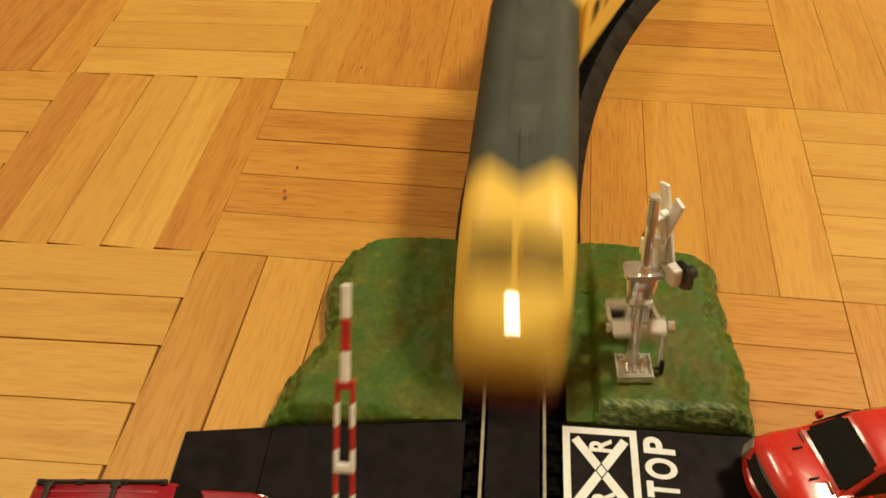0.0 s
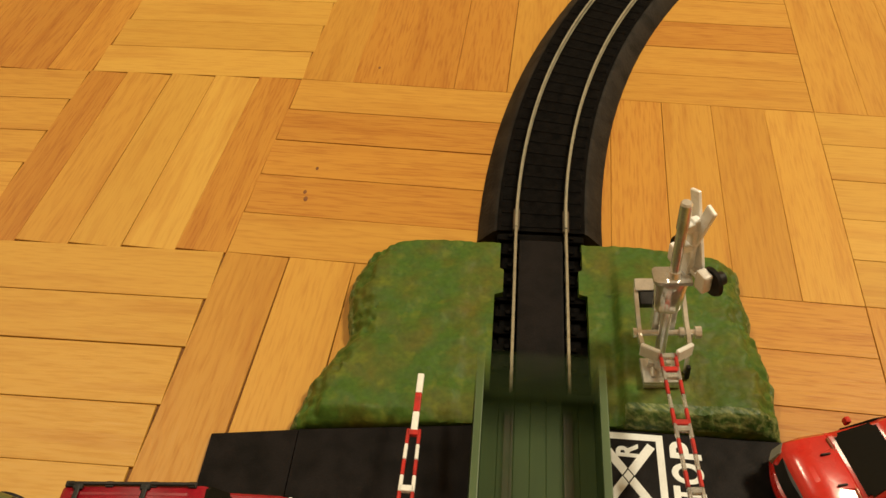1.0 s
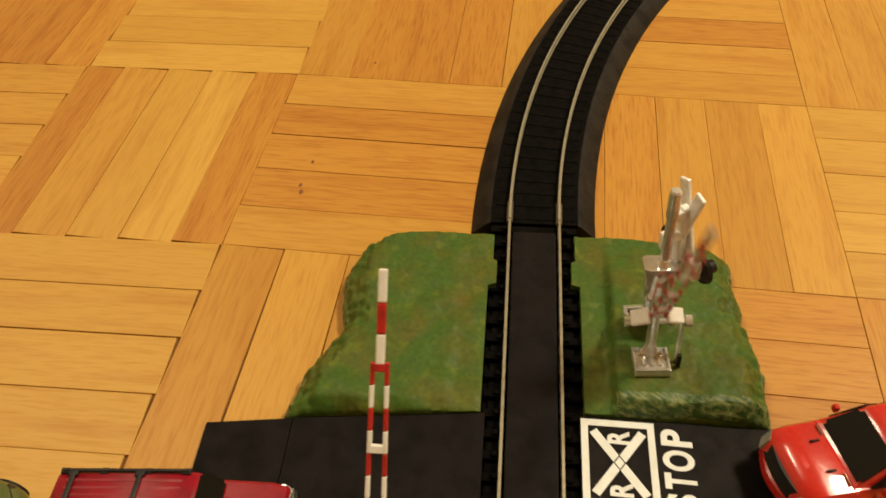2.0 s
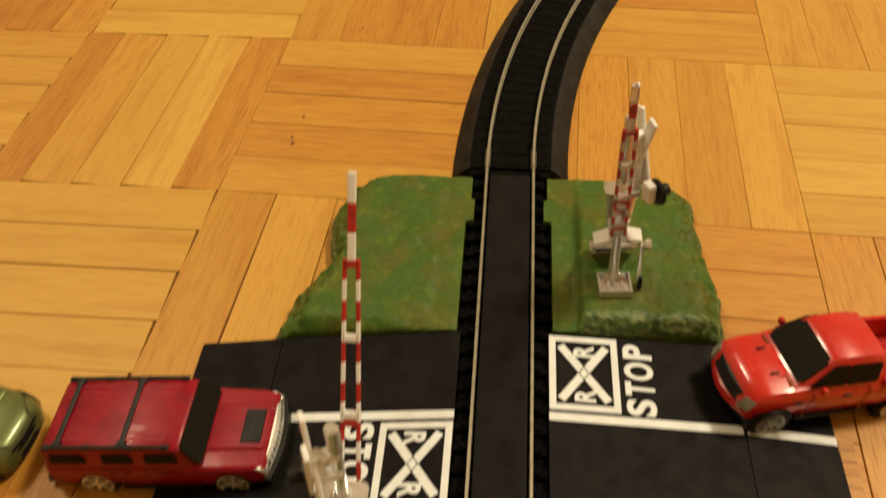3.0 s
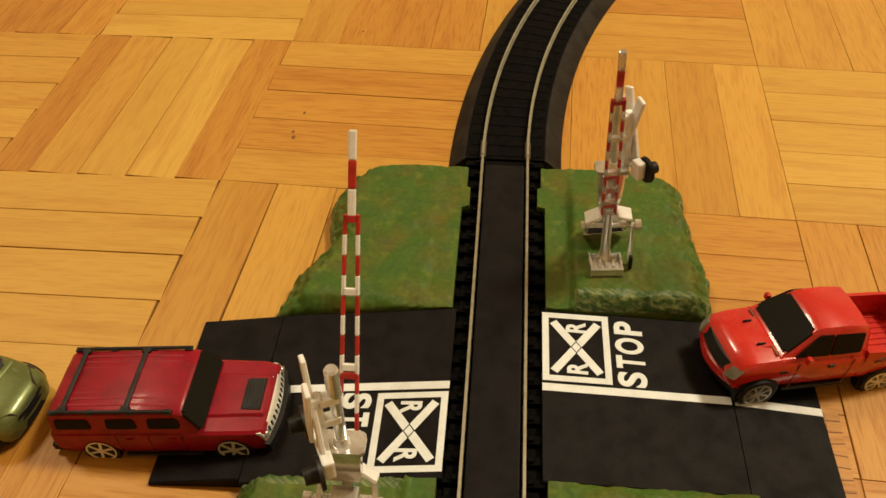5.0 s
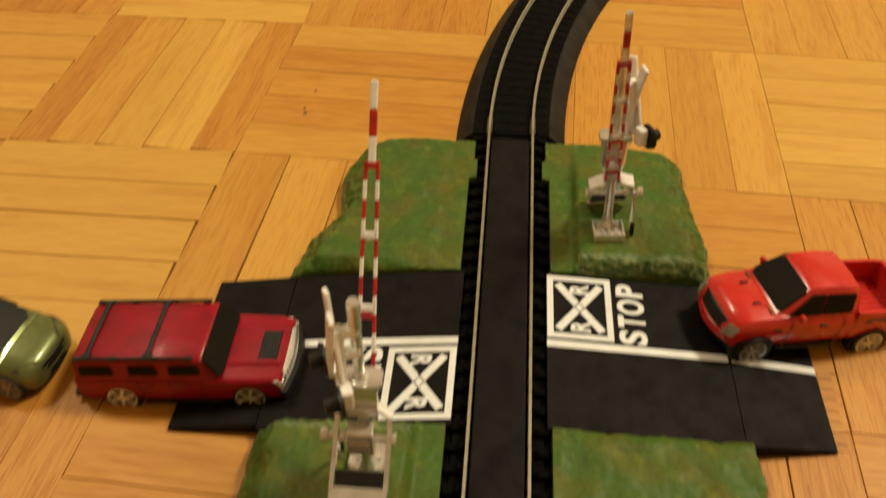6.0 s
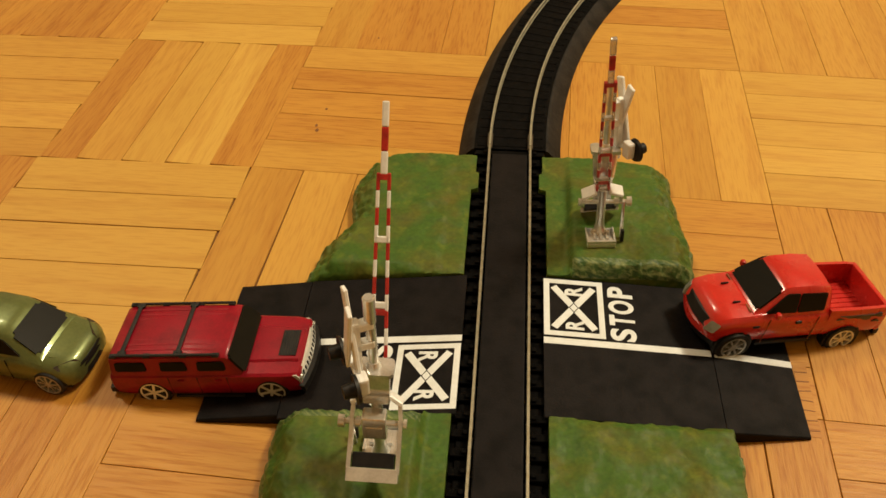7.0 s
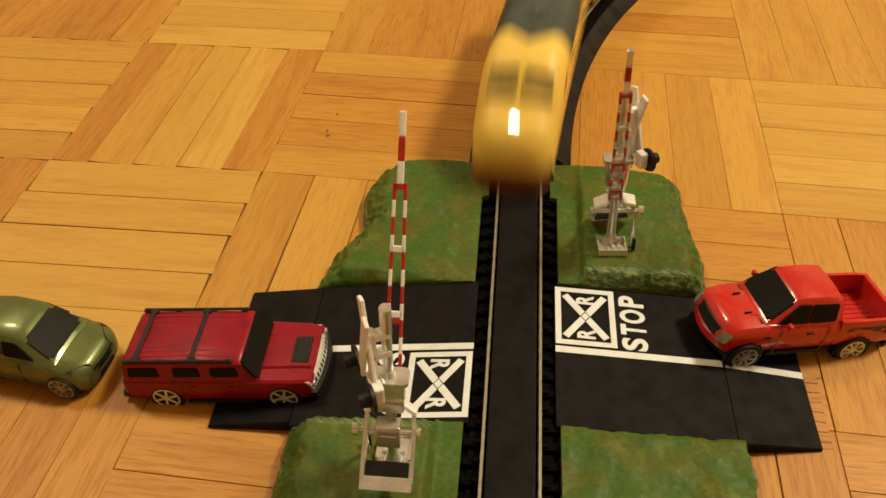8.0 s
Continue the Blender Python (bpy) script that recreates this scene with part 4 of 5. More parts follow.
# ---- toy cars, drawn in millimetres on the ground, x is forward ----
def wheel(parent, x, y, r, width, rim, spokes, label, inner=0.72):
    """A wheel whose outer face looks along the sign of y."""
    s = 1 if y > 0 else -1
    fit = tuple(FIT)
    x, y = x * fit[0], y * fit[1]
    FIT[:] = 1.0, 1.0, 1.0
    bm = bmesh.new()
    ring = [(r * inner, -width / 2), (r * 0.94, -width / 2), (r, -width * 0.3), (r, width * 0.3), (r * 0.95, width / 2), (r * (inner + 0.02), width / 2), (r * (inner - 0.02), width * 0.3)]
    n = 28
    loft(bm, [[(x + math.cos(a) * q, y + s * d, r + math.sin(a) * q) for q, d in ring] for a in [2 * math.pi * i / n for i in range(n)]] , False)
    bm.verts.ensure_lookup_table()
    k = len(ring)
    for i in range(k):
        bm.faces.new((bm.verts[(n - 1) * k + i], bm.verts[(n - 1) * k + (i + 1) % k], bm.verts[(i + 1) % k], bm.verts[i]))
    w = new("wheel")
    w.parent = parent
    w.empty_display_size = 0.003
    mm("tyre", bm, RUBBER, w, "black tyre", 40)
    bm = bmesh.new()
    rod(bm, (x, y - s * width * 0.3, r), (x, y + s * width * 0.12, r), r * inner, sides=24)
    mm("rim_back", bm, MATT_BLACK, w)
    bm = bmesh.new()
    loft(bm, [[(x + math.cos(a) * q, y + s * d, r + math.sin(a) * q) for q, d in ((r * (inner - 0.09), width * 0.1), (r * (inner + 0.05), width * 0.1), (r * (inner + 0.05), width * 0.52), (r * (inner - 0.05), width * 0.52))] for a in [2 * math.pi * i / 24 for i in range(25)]], False)
    for i in range(spokes):
        a = 2 * math.pi * (i + 0.3) / spokes
        c, q = math.cos(a), math.sin(a)
        bar(bm, (x + c * r * 0.1, y + s * width * 0.40, r + q * r * 0.1), (x + c * r * (inner - 0.02), y + s * width * 0.40, r + q * r * (inner - 0.02)), r * (0.17 if spokes < 8 else 0.11), width * 0.2, (0, s, 0))
    rod(bm, (x, y + s * width * 0.2, r), (x, y + s * width * 0.52, r), r * 0.2, sides=12)
    mm("rim", bm, rim, w, label)
    FIT[:] = fit


def body_ring(x, w, z0, z1, edge=1.6, crown=0.5, tuck=0.9):
    return [(x, -w * tuck, z0), (x, -w, z0 + (z1 - z0) * 0.35), (x, -w, z0 + (z1 - z0) * 0.62), (x, -w + edge * 0.25, z1 - edge * 0.7), (x, -w + edge, z1), (x, -w * 0.4, z1 + crown * 0.8),
            (x, w * 0.4, z1 + crown * 0.8), (x, w - edge, z1), (x, w - edge * 0.25, z1 - edge * 0.7), (x, w, z0 + (z1 - z0) * 0.62), (x, w, z0 + (z1 - z0) * 0.35), (x, w * tuck, z0)]


def cabin_ring(x, wb, zb, wt, zt, crown=0.4):
    """A section of the cabin from belt to roof."""
    e = 1.2
    if zt - zb < 1.5:
        e = 0.4
    return [(x, -wb, zb), (x, -wt - 0.15, zt - e), (x, -wt + e, zt), (x, -wt * 0.35, zt + crown), (x, wt * 0.35, zt + crown), (x, wt - e, zt), (x, wt + 0.15, zt - e), (x, wb, zb)]


def arch(parent, x, y, r, zc, material, flare=None):
    """A dark wheel arch on the body's side, with an optional lip."""
    s = 1 if y > 0 else -1
    fit = tuple(FIT)
    x, y = x * fit[0], y * fit[1]
    FIT[:] = 1.0, 1.0, 1.0
    bm = bmesh.new()
    rod(bm, (x, y - s * 3.0, zc), (x, y + s * 0.12, zc), r, sides=28)
    a = mm("wheel_arch", bm, MATT_BLACK, parent, "black wheel arch")
    if flare is not None:
        bm = bmesh.new()
        arc(bm, (x, y + s * 0.1, zc), r - 0.1, r + 1.1, 8, 172, 0.5)
        mm("fender_lip", bm, flare, a)
    FIT[:] = fit


def build_suv():
    """Boxy dark red off-road car, 65 mm long."""
    FIT[:] = 0.955, 0.965, 0.74
    car = thing("toy_suv", "dark red boxy toy off-road car with black roof rack on ramp", "toy car", pose(-0.0969, -0.0125, 0.0, 0, -4.4, 1.3))
    st = [(33.2, 12.6, 5.5, 15.2), (32.4, 13.4, 5.0, 16.4), (28, 14.2, 4.8, 17.0), (15, 14.6, 4.6, 17.6), (11, 14.7, 4.6, 17.8), (-30, 14.7, 4.8, 17.8), (-34, 14.4, 5.2, 17.6), (-34.8, 13.8, 6.0, 17.0)]
    mm("body", loft(bmesh.new(), [body_ring(x, w, a, b, 1.3, 0.35, 0.93) for x, w, a, b in st]), CRIMSON, car, smooth=32)
    st = [(14.0, 13.7, 17.4, 12.6, 18.3), (13.2, 13.7, 17.2, 12.5, 19.4), (9.4, 13.8, 17.2, 12.2, 27.4), (8.2, 13.8, 17.2, 12.2, 28.2), (-12, 13.9, 17.2, 12.4, 28.6), (-31.5, 13.9, 17.2, 12.4, 28.2), (-33.2, 13.8, 17.2, 12.2, 27.0), (-34.2, 13.6, 17.2, 12.6, 18.0)]
    cabin = mm("cabin", loft(bmesh.new(), [cabin_ring(*q, 0.25) for q in st]), CRIMSON, car, smooth=32)
    bm = bmesh.new()
    panel(bm, [(14.1, -13.3, 18.3), (14.1, 13.3, 18.3), (9.7, 12.2, 27.6), (9.7, -12.2, 27.6)], 0.5, 0.9)
    mm("windshield", bm, BLACK_GLASS, cabin, "black windshield")
    for s in (-1, 1):
        for x0, x1 in ((-2.0, 8.0), (-15.2, -5.6), (-31.4, -20.2)):
            bm = bmesh.new()
            c = [(x0, s * 13.50, 20.4), (x1, s * 13.45, 20.4), (x1 - 0.5, s * 12.70, 25.2), (x0 + 0.2, s * 12.70, 25.2)]
            panel(bm, c if s < 0 else c[::-1], 0.4, 0.5)
            mm("side_window", bm, BLACK_GLASS, cabin, "black side window")
        bm = bmesh.new()
        bar(bm, (6.6, s * 12.1, 28.9), (-31.5, s * 12.1, 28.8), 1.1, 1.1, bevel=0.3)
        for x in (5.5, -6, -19, -31):
            box(bm, x - 1.2, x + 1.2, s * 12.0 - 0.9, s * 12.0 + 0.9, 27.8, 29.0, 0.2, 1)
        mm("roof_rail", bm, MATT_BLACK, car, "black roof rail")
        bm = bmesh.new()
        box(bm, -13, 12, s * 14.4 - 0.5, s * 14.4 + 0.5, 3.6, 5.0, 0.3)
        mm("side_step", bm, MATT_BLACK, car)
        for x in (4.5, -9.0):
            bm = bmesh.new()
            box(bm, x - 1.2, x + 1.2, s * 14.7 - 0.3, s * 14.7 + 0.3, 14.6, 15.4, 0.2, 1)
            mm("door_handle", bm, CRIMSON, car)
        for x in (7.6, -3.0, -13.4):
            bm = bmesh.new()
            box(bm, x - 0.08, x + 0.08, s * 14.62 - 0.12, s * 14.62 + 0.12, 6.2, 17.0)
            mm("door_seam", bm, MATT_BLACK, car)
        arch(car, 22.0, s * 14.4, 5.6, 4.2, MATT_BLACK)
        arch(car, -20.6, s * 14.6, 5.6, 4.2, MATT_BLACK)
        wheel(car, 22.0, s * 12.7, 5.1, 4.0, RIM_CREAM, 6, "cream-gold spoked rim", 0.86)
        wheel(car, -20.6, s * 12.8, 5.1, 4.0, RIM_CREAM, 6, "cream-gold spoked rim", 0.86)
    for x in (-8.0, -28.0):
        bm = bmesh.new()
        bar(bm, (x, -11.6, 29.2), (x, 11.6, 29.2), 1.5, 0.9, bevel=0.3)
        for t in (-1, 1):
            box(bm, x - 1.5, x + 1.5, t * 11.2 - 1.0, t * 11.2 + 1.0, 28.4, 29.5, 0.4)
        mm("roof_crossbar", bm, MATT_BLACK, car, "black roof crossbar")
    for k in range(-4, 5):
        bm = bmesh.new()
        loft(bm, [[(x, k * 2.3 - 0.62, 28.2), (x, k * 2.3 + 0.62, 28.2), (x, k * 2.3 + 0.42, z), (x, k * 2.3 - 0.42, z)] for x, z in ((-30.6, 28.2), (-29.8, 28.48), (-12, 28.84), (4.6, 28.42), (5.6, 28.2))])
        mm("roof_rib", bm, CRIMSON, cabin)
    bm = bmesh.new()
    loft(bm, [body_ring(x, w, 16, z, 0.8, 0.1, 1.0) for x, w, z in ((32.4, 6.8, 16.9), (31.6, 7.6, 17.8), (15.5, 8.6, 18.7), (14.4, 8.6, 18.2))])
    mm("hood_bulge", bm, CRIMSON, car, smooth=30)
    bm = bmesh.new()
    box(bm, 24.4, 30.6, -5.8, 5.8, 17.5, 18.55, 0.3)
    vent = mm("hood_vent", bm, MATT_BLACK, car, "black hood vent")
    for k in range(5):
        bm = bmesh.new()
        box(bm, 24.9 + k * 1.1, 25.5 + k * 1.1, -5.3, 5.3, 18.4, 18.75, 0.1, 1)
        mm("vent_slat", bm, MATT_BLACK, vent)
    bm = bmesh.new()
    rings = []
    for i in range(13):
        y = -13.4 + 26.8 * i / 12
        x = 34.3 - 0.011 * y * y
        rings.append([(x - 1.6, y, 11.0), (x + 0.7, y, 11.2), (x + 0.2, y, 14.6), (x - 0.6, y, 15.9), (x - 1.9, y, 15.9)])
    grille = mm("grille", loft(bm, rings), CHROME, car, "bright chrome grille band", 40)
    for i in range(11):
        y = -10.0 + 2.0 * i
        bm = bmesh.new()
        box(bm, 33.4 - 0.011 * y * y, 34.95 - 0.011 * y * y, y - 0.42, y + 0.42, 11.6, 14.5, 0.2, 1)
        mm("grille_slot", bm, MATT_BLACK, grille, "black grille slot")
    for s in (-1, 1):
        bm = bmesh.new()
        rod(bm, (32.4, s * 11.9, 13.4), (33.7, s * 11.9, 13.4), 1.3, sides=16)
        mm("headlight", bm, LAMP_GREY, grille, "round headlight")
    bm = bmesh.new()
    loft(bm, [[(35.2 - 0.010 * y * y, y, 5.2), (36.4 - 0.012 * y * y, y, 6.0), (36.2 - 0.012 * y * y, y, 9.6), (34.0 - 0.010 * y * y, y, 10.4)] for y in [-14 + 28 * i / 10 for i in range(11)]])
    mm("front_bumper", bm, MATT_BLACK, car, "black front bumper", 40)
    bm = bmesh.new()
    box(bm, -37.0, -34.0, -13.6, 13.6, 5.4, 9.0, 0.8)
    mm("rear_bumper", bm, MATT_BLACK, car)
    bm = bmesh.new()
    box(bm, -31, 30, -12.5, 12.5, 3.4, 5.4, 0.4)
    mm("chassis", bm, MATT_BLACK, car)
    return car


def build_pickup():
    """Bright red pickup truck, 73 mm long."""
    FIT[:] = 0.960, 0.83, 1.09
    car = thing("toy_pickup", "bright red toy pickup truck, front wheels on the ramp", "toy car", pose(0.0952, 0.0208, 0.0, 0, -7.2, 195.9))
    st = [(33.7, 8.6, 8.8, 10.6), (33.1, 11.4, 8.6, 12.2), (31.8, 13.4, 8.2, 14.4), (30, 14.5, 8.0, 16.2), (25, 15.0, 7.8, 17.1), (14, 15.1, 7.2, 17.8), (11, 15.1, 7.2, 17.8), (-11.5, 15.0, 7.2, 17.6), (-12.5, 15.0, 7.2, 17.5)]
    mm("body", loft(bmesh.new(), [body_ring(x, w, a, b, 2.0, 0.9, 0.92) for x, w, a, b in st]), SCARLET, car, smooth=38)
    st = [(17.8, 13.8, 17.2, 12.6, 18.0), (16.4, 13.8, 17.2, 12.2, 18.8), (7.8, 13.8, 17.2, 10.6, 25.6), (5.8, 13.8, 17.2, 10.8, 26.5), (-3, 13.8, 17.2, 11.0, 26.8), (-10.0, 13.8, 17.2, 10.8, 26.2), (-11.4, 13.6, 17.2, 10.8, 24.8), (-12.8, 13.2, 17.2, 12.4, 18.2)]
    cabin = mm("cabin", loft(bmesh.new(), [cabin_ring(*q, 0.5) for q in st]), SCARLET, car, smooth=38)
    bm = bmesh.new()
    panel(bm, [(16.8, -11.8, 18.7), (16.8, 11.8, 18.7), (8.3, 9.8, 25.7), (8.3, -9.8, 25.7)], 0.5, 1.2)
    mm("windshield", bm, BLACK_GLASS, cabin, "dark windshield")
    bm = bmesh.new()
    panel(bm, [(-12.4, 10.5, 19.2), (-12.4, -10.5, 19.2), (-11.2, -9.6, 24.6), (-11.2, 9.6, 24.6)], 0.4, 0.8)
    mm("rear_window", bm, BLACK_GLASS, cabin, "dark rear window")
    for s in (-1, 1):
        for q in ([(13.8, 18.5), (1.9, 18.3), (1.9, 24.9), (6.6, 24.9)], [(1.3, 18.3), (-9.4, 18.5), (-9.2, 24.6), (1.3, 24.9)]):
            bm = bmesh.new()
            c = [(x, s * (13.9 - (z - 17.2) * 0.345), z) for x, z in q]
            panel(bm, c if s > 0 else c[::-1], 0.4, 0.35)
            mm("side_window", bm, BLACK_GLASS, cabin, "dark side window")
        bm = bmesh.new()
        box(bm, 9.4, 11.2, s * 16.0 - 1.2, s * 16.0 + 1.2, 18.0, 20.2, 0.7)
        mm("mirror", bm, SCARLET, car)
        bm = bmesh.new()
        box(bm, -1.6, 0.8, s * 15.0 - 0.4, s * 15.0 + 0.4, 14.2, 15.3, 0.3)
        mm("door_handle", bm, MATT_BLACK, car, "black door handle")
        bm = bmesh.new()
        box(bm, 14.8, 17.6, s * 15.0 - 0.35, s * 15.0 + 0.35, 13.4, 14.3, 0.2, 1)
        mm("fender_vent", bm, MATT_BLACK, car)
        bm = bmesh.new()
        box(bm, -9.5, 13.5, s * 14.2 - 0.9, s * 14.2 + 0.9, 5.4, 6.8, 0.4)
        mm("side_step", bm, MATT_BLACK, car, "black side step")
        for x in (11.6, -8.0):
            bm = bmesh.new()
            box(bm, x - 0.12, x + 0.12, s * 15.0 - 0.2, s * 15.0 + 0.2, 6.4, 17.0)
            mm("door_seam", bm, PILOT, car)
        bm = bmesh.new()
        c = [(35.8, s * 9.6, 10.6), (33.4, s * 13.3, 10.9), (31.2, s * 13.5, 14.2), (33.6, s * 10.0, 14.2)]
        panel(bm, c if s > 0 else c[::-1], 1.5, 0.3)
        mm("headlight", bm, LAMP_GREY, car, "grey headlight", at=pose(-0.0024, 0, 0))
        arch(car, 22.2, s * 14.9, 7.0, 6.2, MATT_BLACK)
        arch(car, -22.3, s * 15.0, 7.0, 6.2, MATT_BLACK)
        wheel(car, 22.2, s * 13.5, 6.3, 4.4, RIM_GREY, 8, "grey multi-spoke rim", 0.68)
        wheel(car, -22.3, s * 13.5, 6.3, 4.4, RIM_CREAM, 8, "cream multi-spoke rim", 0.68)
        # load bed wall
        bm = bmesh.new()
        rings = []
        for x, w, z1 in ((-12.4, 15.0, 18.4), (-20, 15.3, 18.4), (-33, 15.0, 18.3), (-37.0, 14.4, 18.0)):
            rings.append([(x, s * w * 0.95, 7.8), (x, s * w, 10.0), (x, s * w, 16.4), (x, s * (w - 0.5), z1), (x, s * (w - 2.0), z1), (x, s * (w - 2.2), 10.6), (x, s * (w - 2.2), 7.8)])
        side = mm("bed_side", loft(bm, rings), SCARLET, car, smooth=38)
        for i, (x, z, rx, rz) in enumerate(((-22, 15.8, 4.6, 0.6), (-27.5, 15.2, 3.6, 1.1), (-32.5, 15.8, 2.4, 0.8), (-33, 13.2, 1.4, 0.5), (-17.5, 14.8, 1.6, 0.4))):
            bm = bmesh.new()
            pts = []
            for k in range(14):
                a = 2 * math.pi * k / 14
                j = 1 + 0.35 * math.sin(3 * a + i)
                pts.append((x + math.cos(a) * rx * j, z + math.sin(a) * rz * j))
            lo = [bm.verts.new((px, s * 14.6, pz)) for px, pz in pts]
            hi = [bm.verts.new((px, s * 15.42, pz)) for px, pz in pts]
            bm.faces.new(hi), bm.faces.new(lo[::-1])
            for k in range(14):
                bm.faces.new((lo[k], lo[(k + 1) % 14], hi[(k + 1) % 14], hi[k]))
            mm("splash_print", bm, SPLASH, side, "dark splash print")
    bm = bmesh.new()
    box(bm, -37.0, -12.0, -13.2, 13.2, 8.6, 10.2, 0.2, 1)
    bed = mm("bed_floor", bm, SCARLET, car)
    for k in range(-4, 5):
        bm = bmesh.new()
        box(bm, -36.0, -12.6, k * 2.7 - 0.5, k * 2.7 + 0.5, 10.0, 10.5, 0.15, 1)
        mm("bed_ridge", bm, SCARLET, bed)
    bm = bmesh.new()
    box(bm, -38.0, -35.8, -14.2, 14.2, 7.4, 18.1, 0.7)
    mm("tailgate", bm, SCARLET, car)
    bm = bmesh.new()
    box(bm, -39.6, -37.2, -13.4, 13.4, 4.6, 7.0, 0.6)
    mm("rear_bumper", bm, MATT_BLACK, car)
    bm = bmesh.new()
    loft(bm, [[(34.4 - 0.014 * y * y, y, 11.0), (36.6 - 0.014 * y * y, y, 11.2), (35.2 - 0.014 * y * y, y, 14.4), (33.4 - 0.014 * y * y, y, 14.6)] for y in [-9.4 + 18.8 * i / 10 for i in range(11)]])
    mm("grille", bm, MATT_BLACK, car, "black grille", 40, pose(-0.0020, 0, 0))
    bm = bmesh.new()
    loft(bm, [[(35.4 - 0.022 * y * y, y, 7.8), (37.8 - 0.022 * y * y, y, 8.0), (37.7 - 0.022 * y * y, y, 10.2), (35.4 - 0.020 * y * y, y, 11.3)] for y in [-14 + 28 * i / 14 for i in range(15)]])
    mm("front_bumper", bm, SCARLET, car, smooth=40, at=pose(-0.0027, 0, 0))
    # black piece below the bumper, partly painted shade under the nose
    bm = bmesh.new()
    loft(bm, [[(32.8 - 0.02 * y * y, y, 4.4), (35.8 - 0.022 * y * y, y, 4.6), (37.2 - 0.022 * y * y, y, 7.9), (33.8 - 0.02 * y * y, y, 8.4)] for y in [-13.6 + 27.2 * i / 14 for i in range(15)]])
    mm("front_apron", bm, MATT_BLACK, car, "black lower front, partly shade below the bumper", 40, pose(-0.0027, 0, 0))
    bm = bmesh.new()
    loft(bm, [body_ring(x, w, 14, z, 1.0, 0.3, 1.0) for x, w, z in ((29.6, 5.2, 15.6), (28.4, 6.2, 17.0), (19, 8.2, 18.5), (17.5, 8.2, 18.1))])
    mm("hood_bulge", bm, SCARLET, car, smooth=38)
    for s in (-1, 1):
        bm = bmesh.new()
        box(bm, 20.4, 23.4, s * 5.6 - 0.35, s * 5.6 + 0.35, 17.9, 18.75, 0.2, 1)
        mm("hood_vent", bm, MATT_BLACK, car, "short black hood slit")
    bm = bmesh.new()
    box(bm, 18.2, 18.9, -11.4, 11.4, 17.6, 18.45, 0.2, 1)
    mm("cowl_seam", bm, PILOT, car)
    bm = bmesh.new()
    box(bm, -34, 30, -11.6, 11.6, 4.6, 7.6, 0.4)
    mm("chassis", bm, MATT_BLACK, car)
    return car


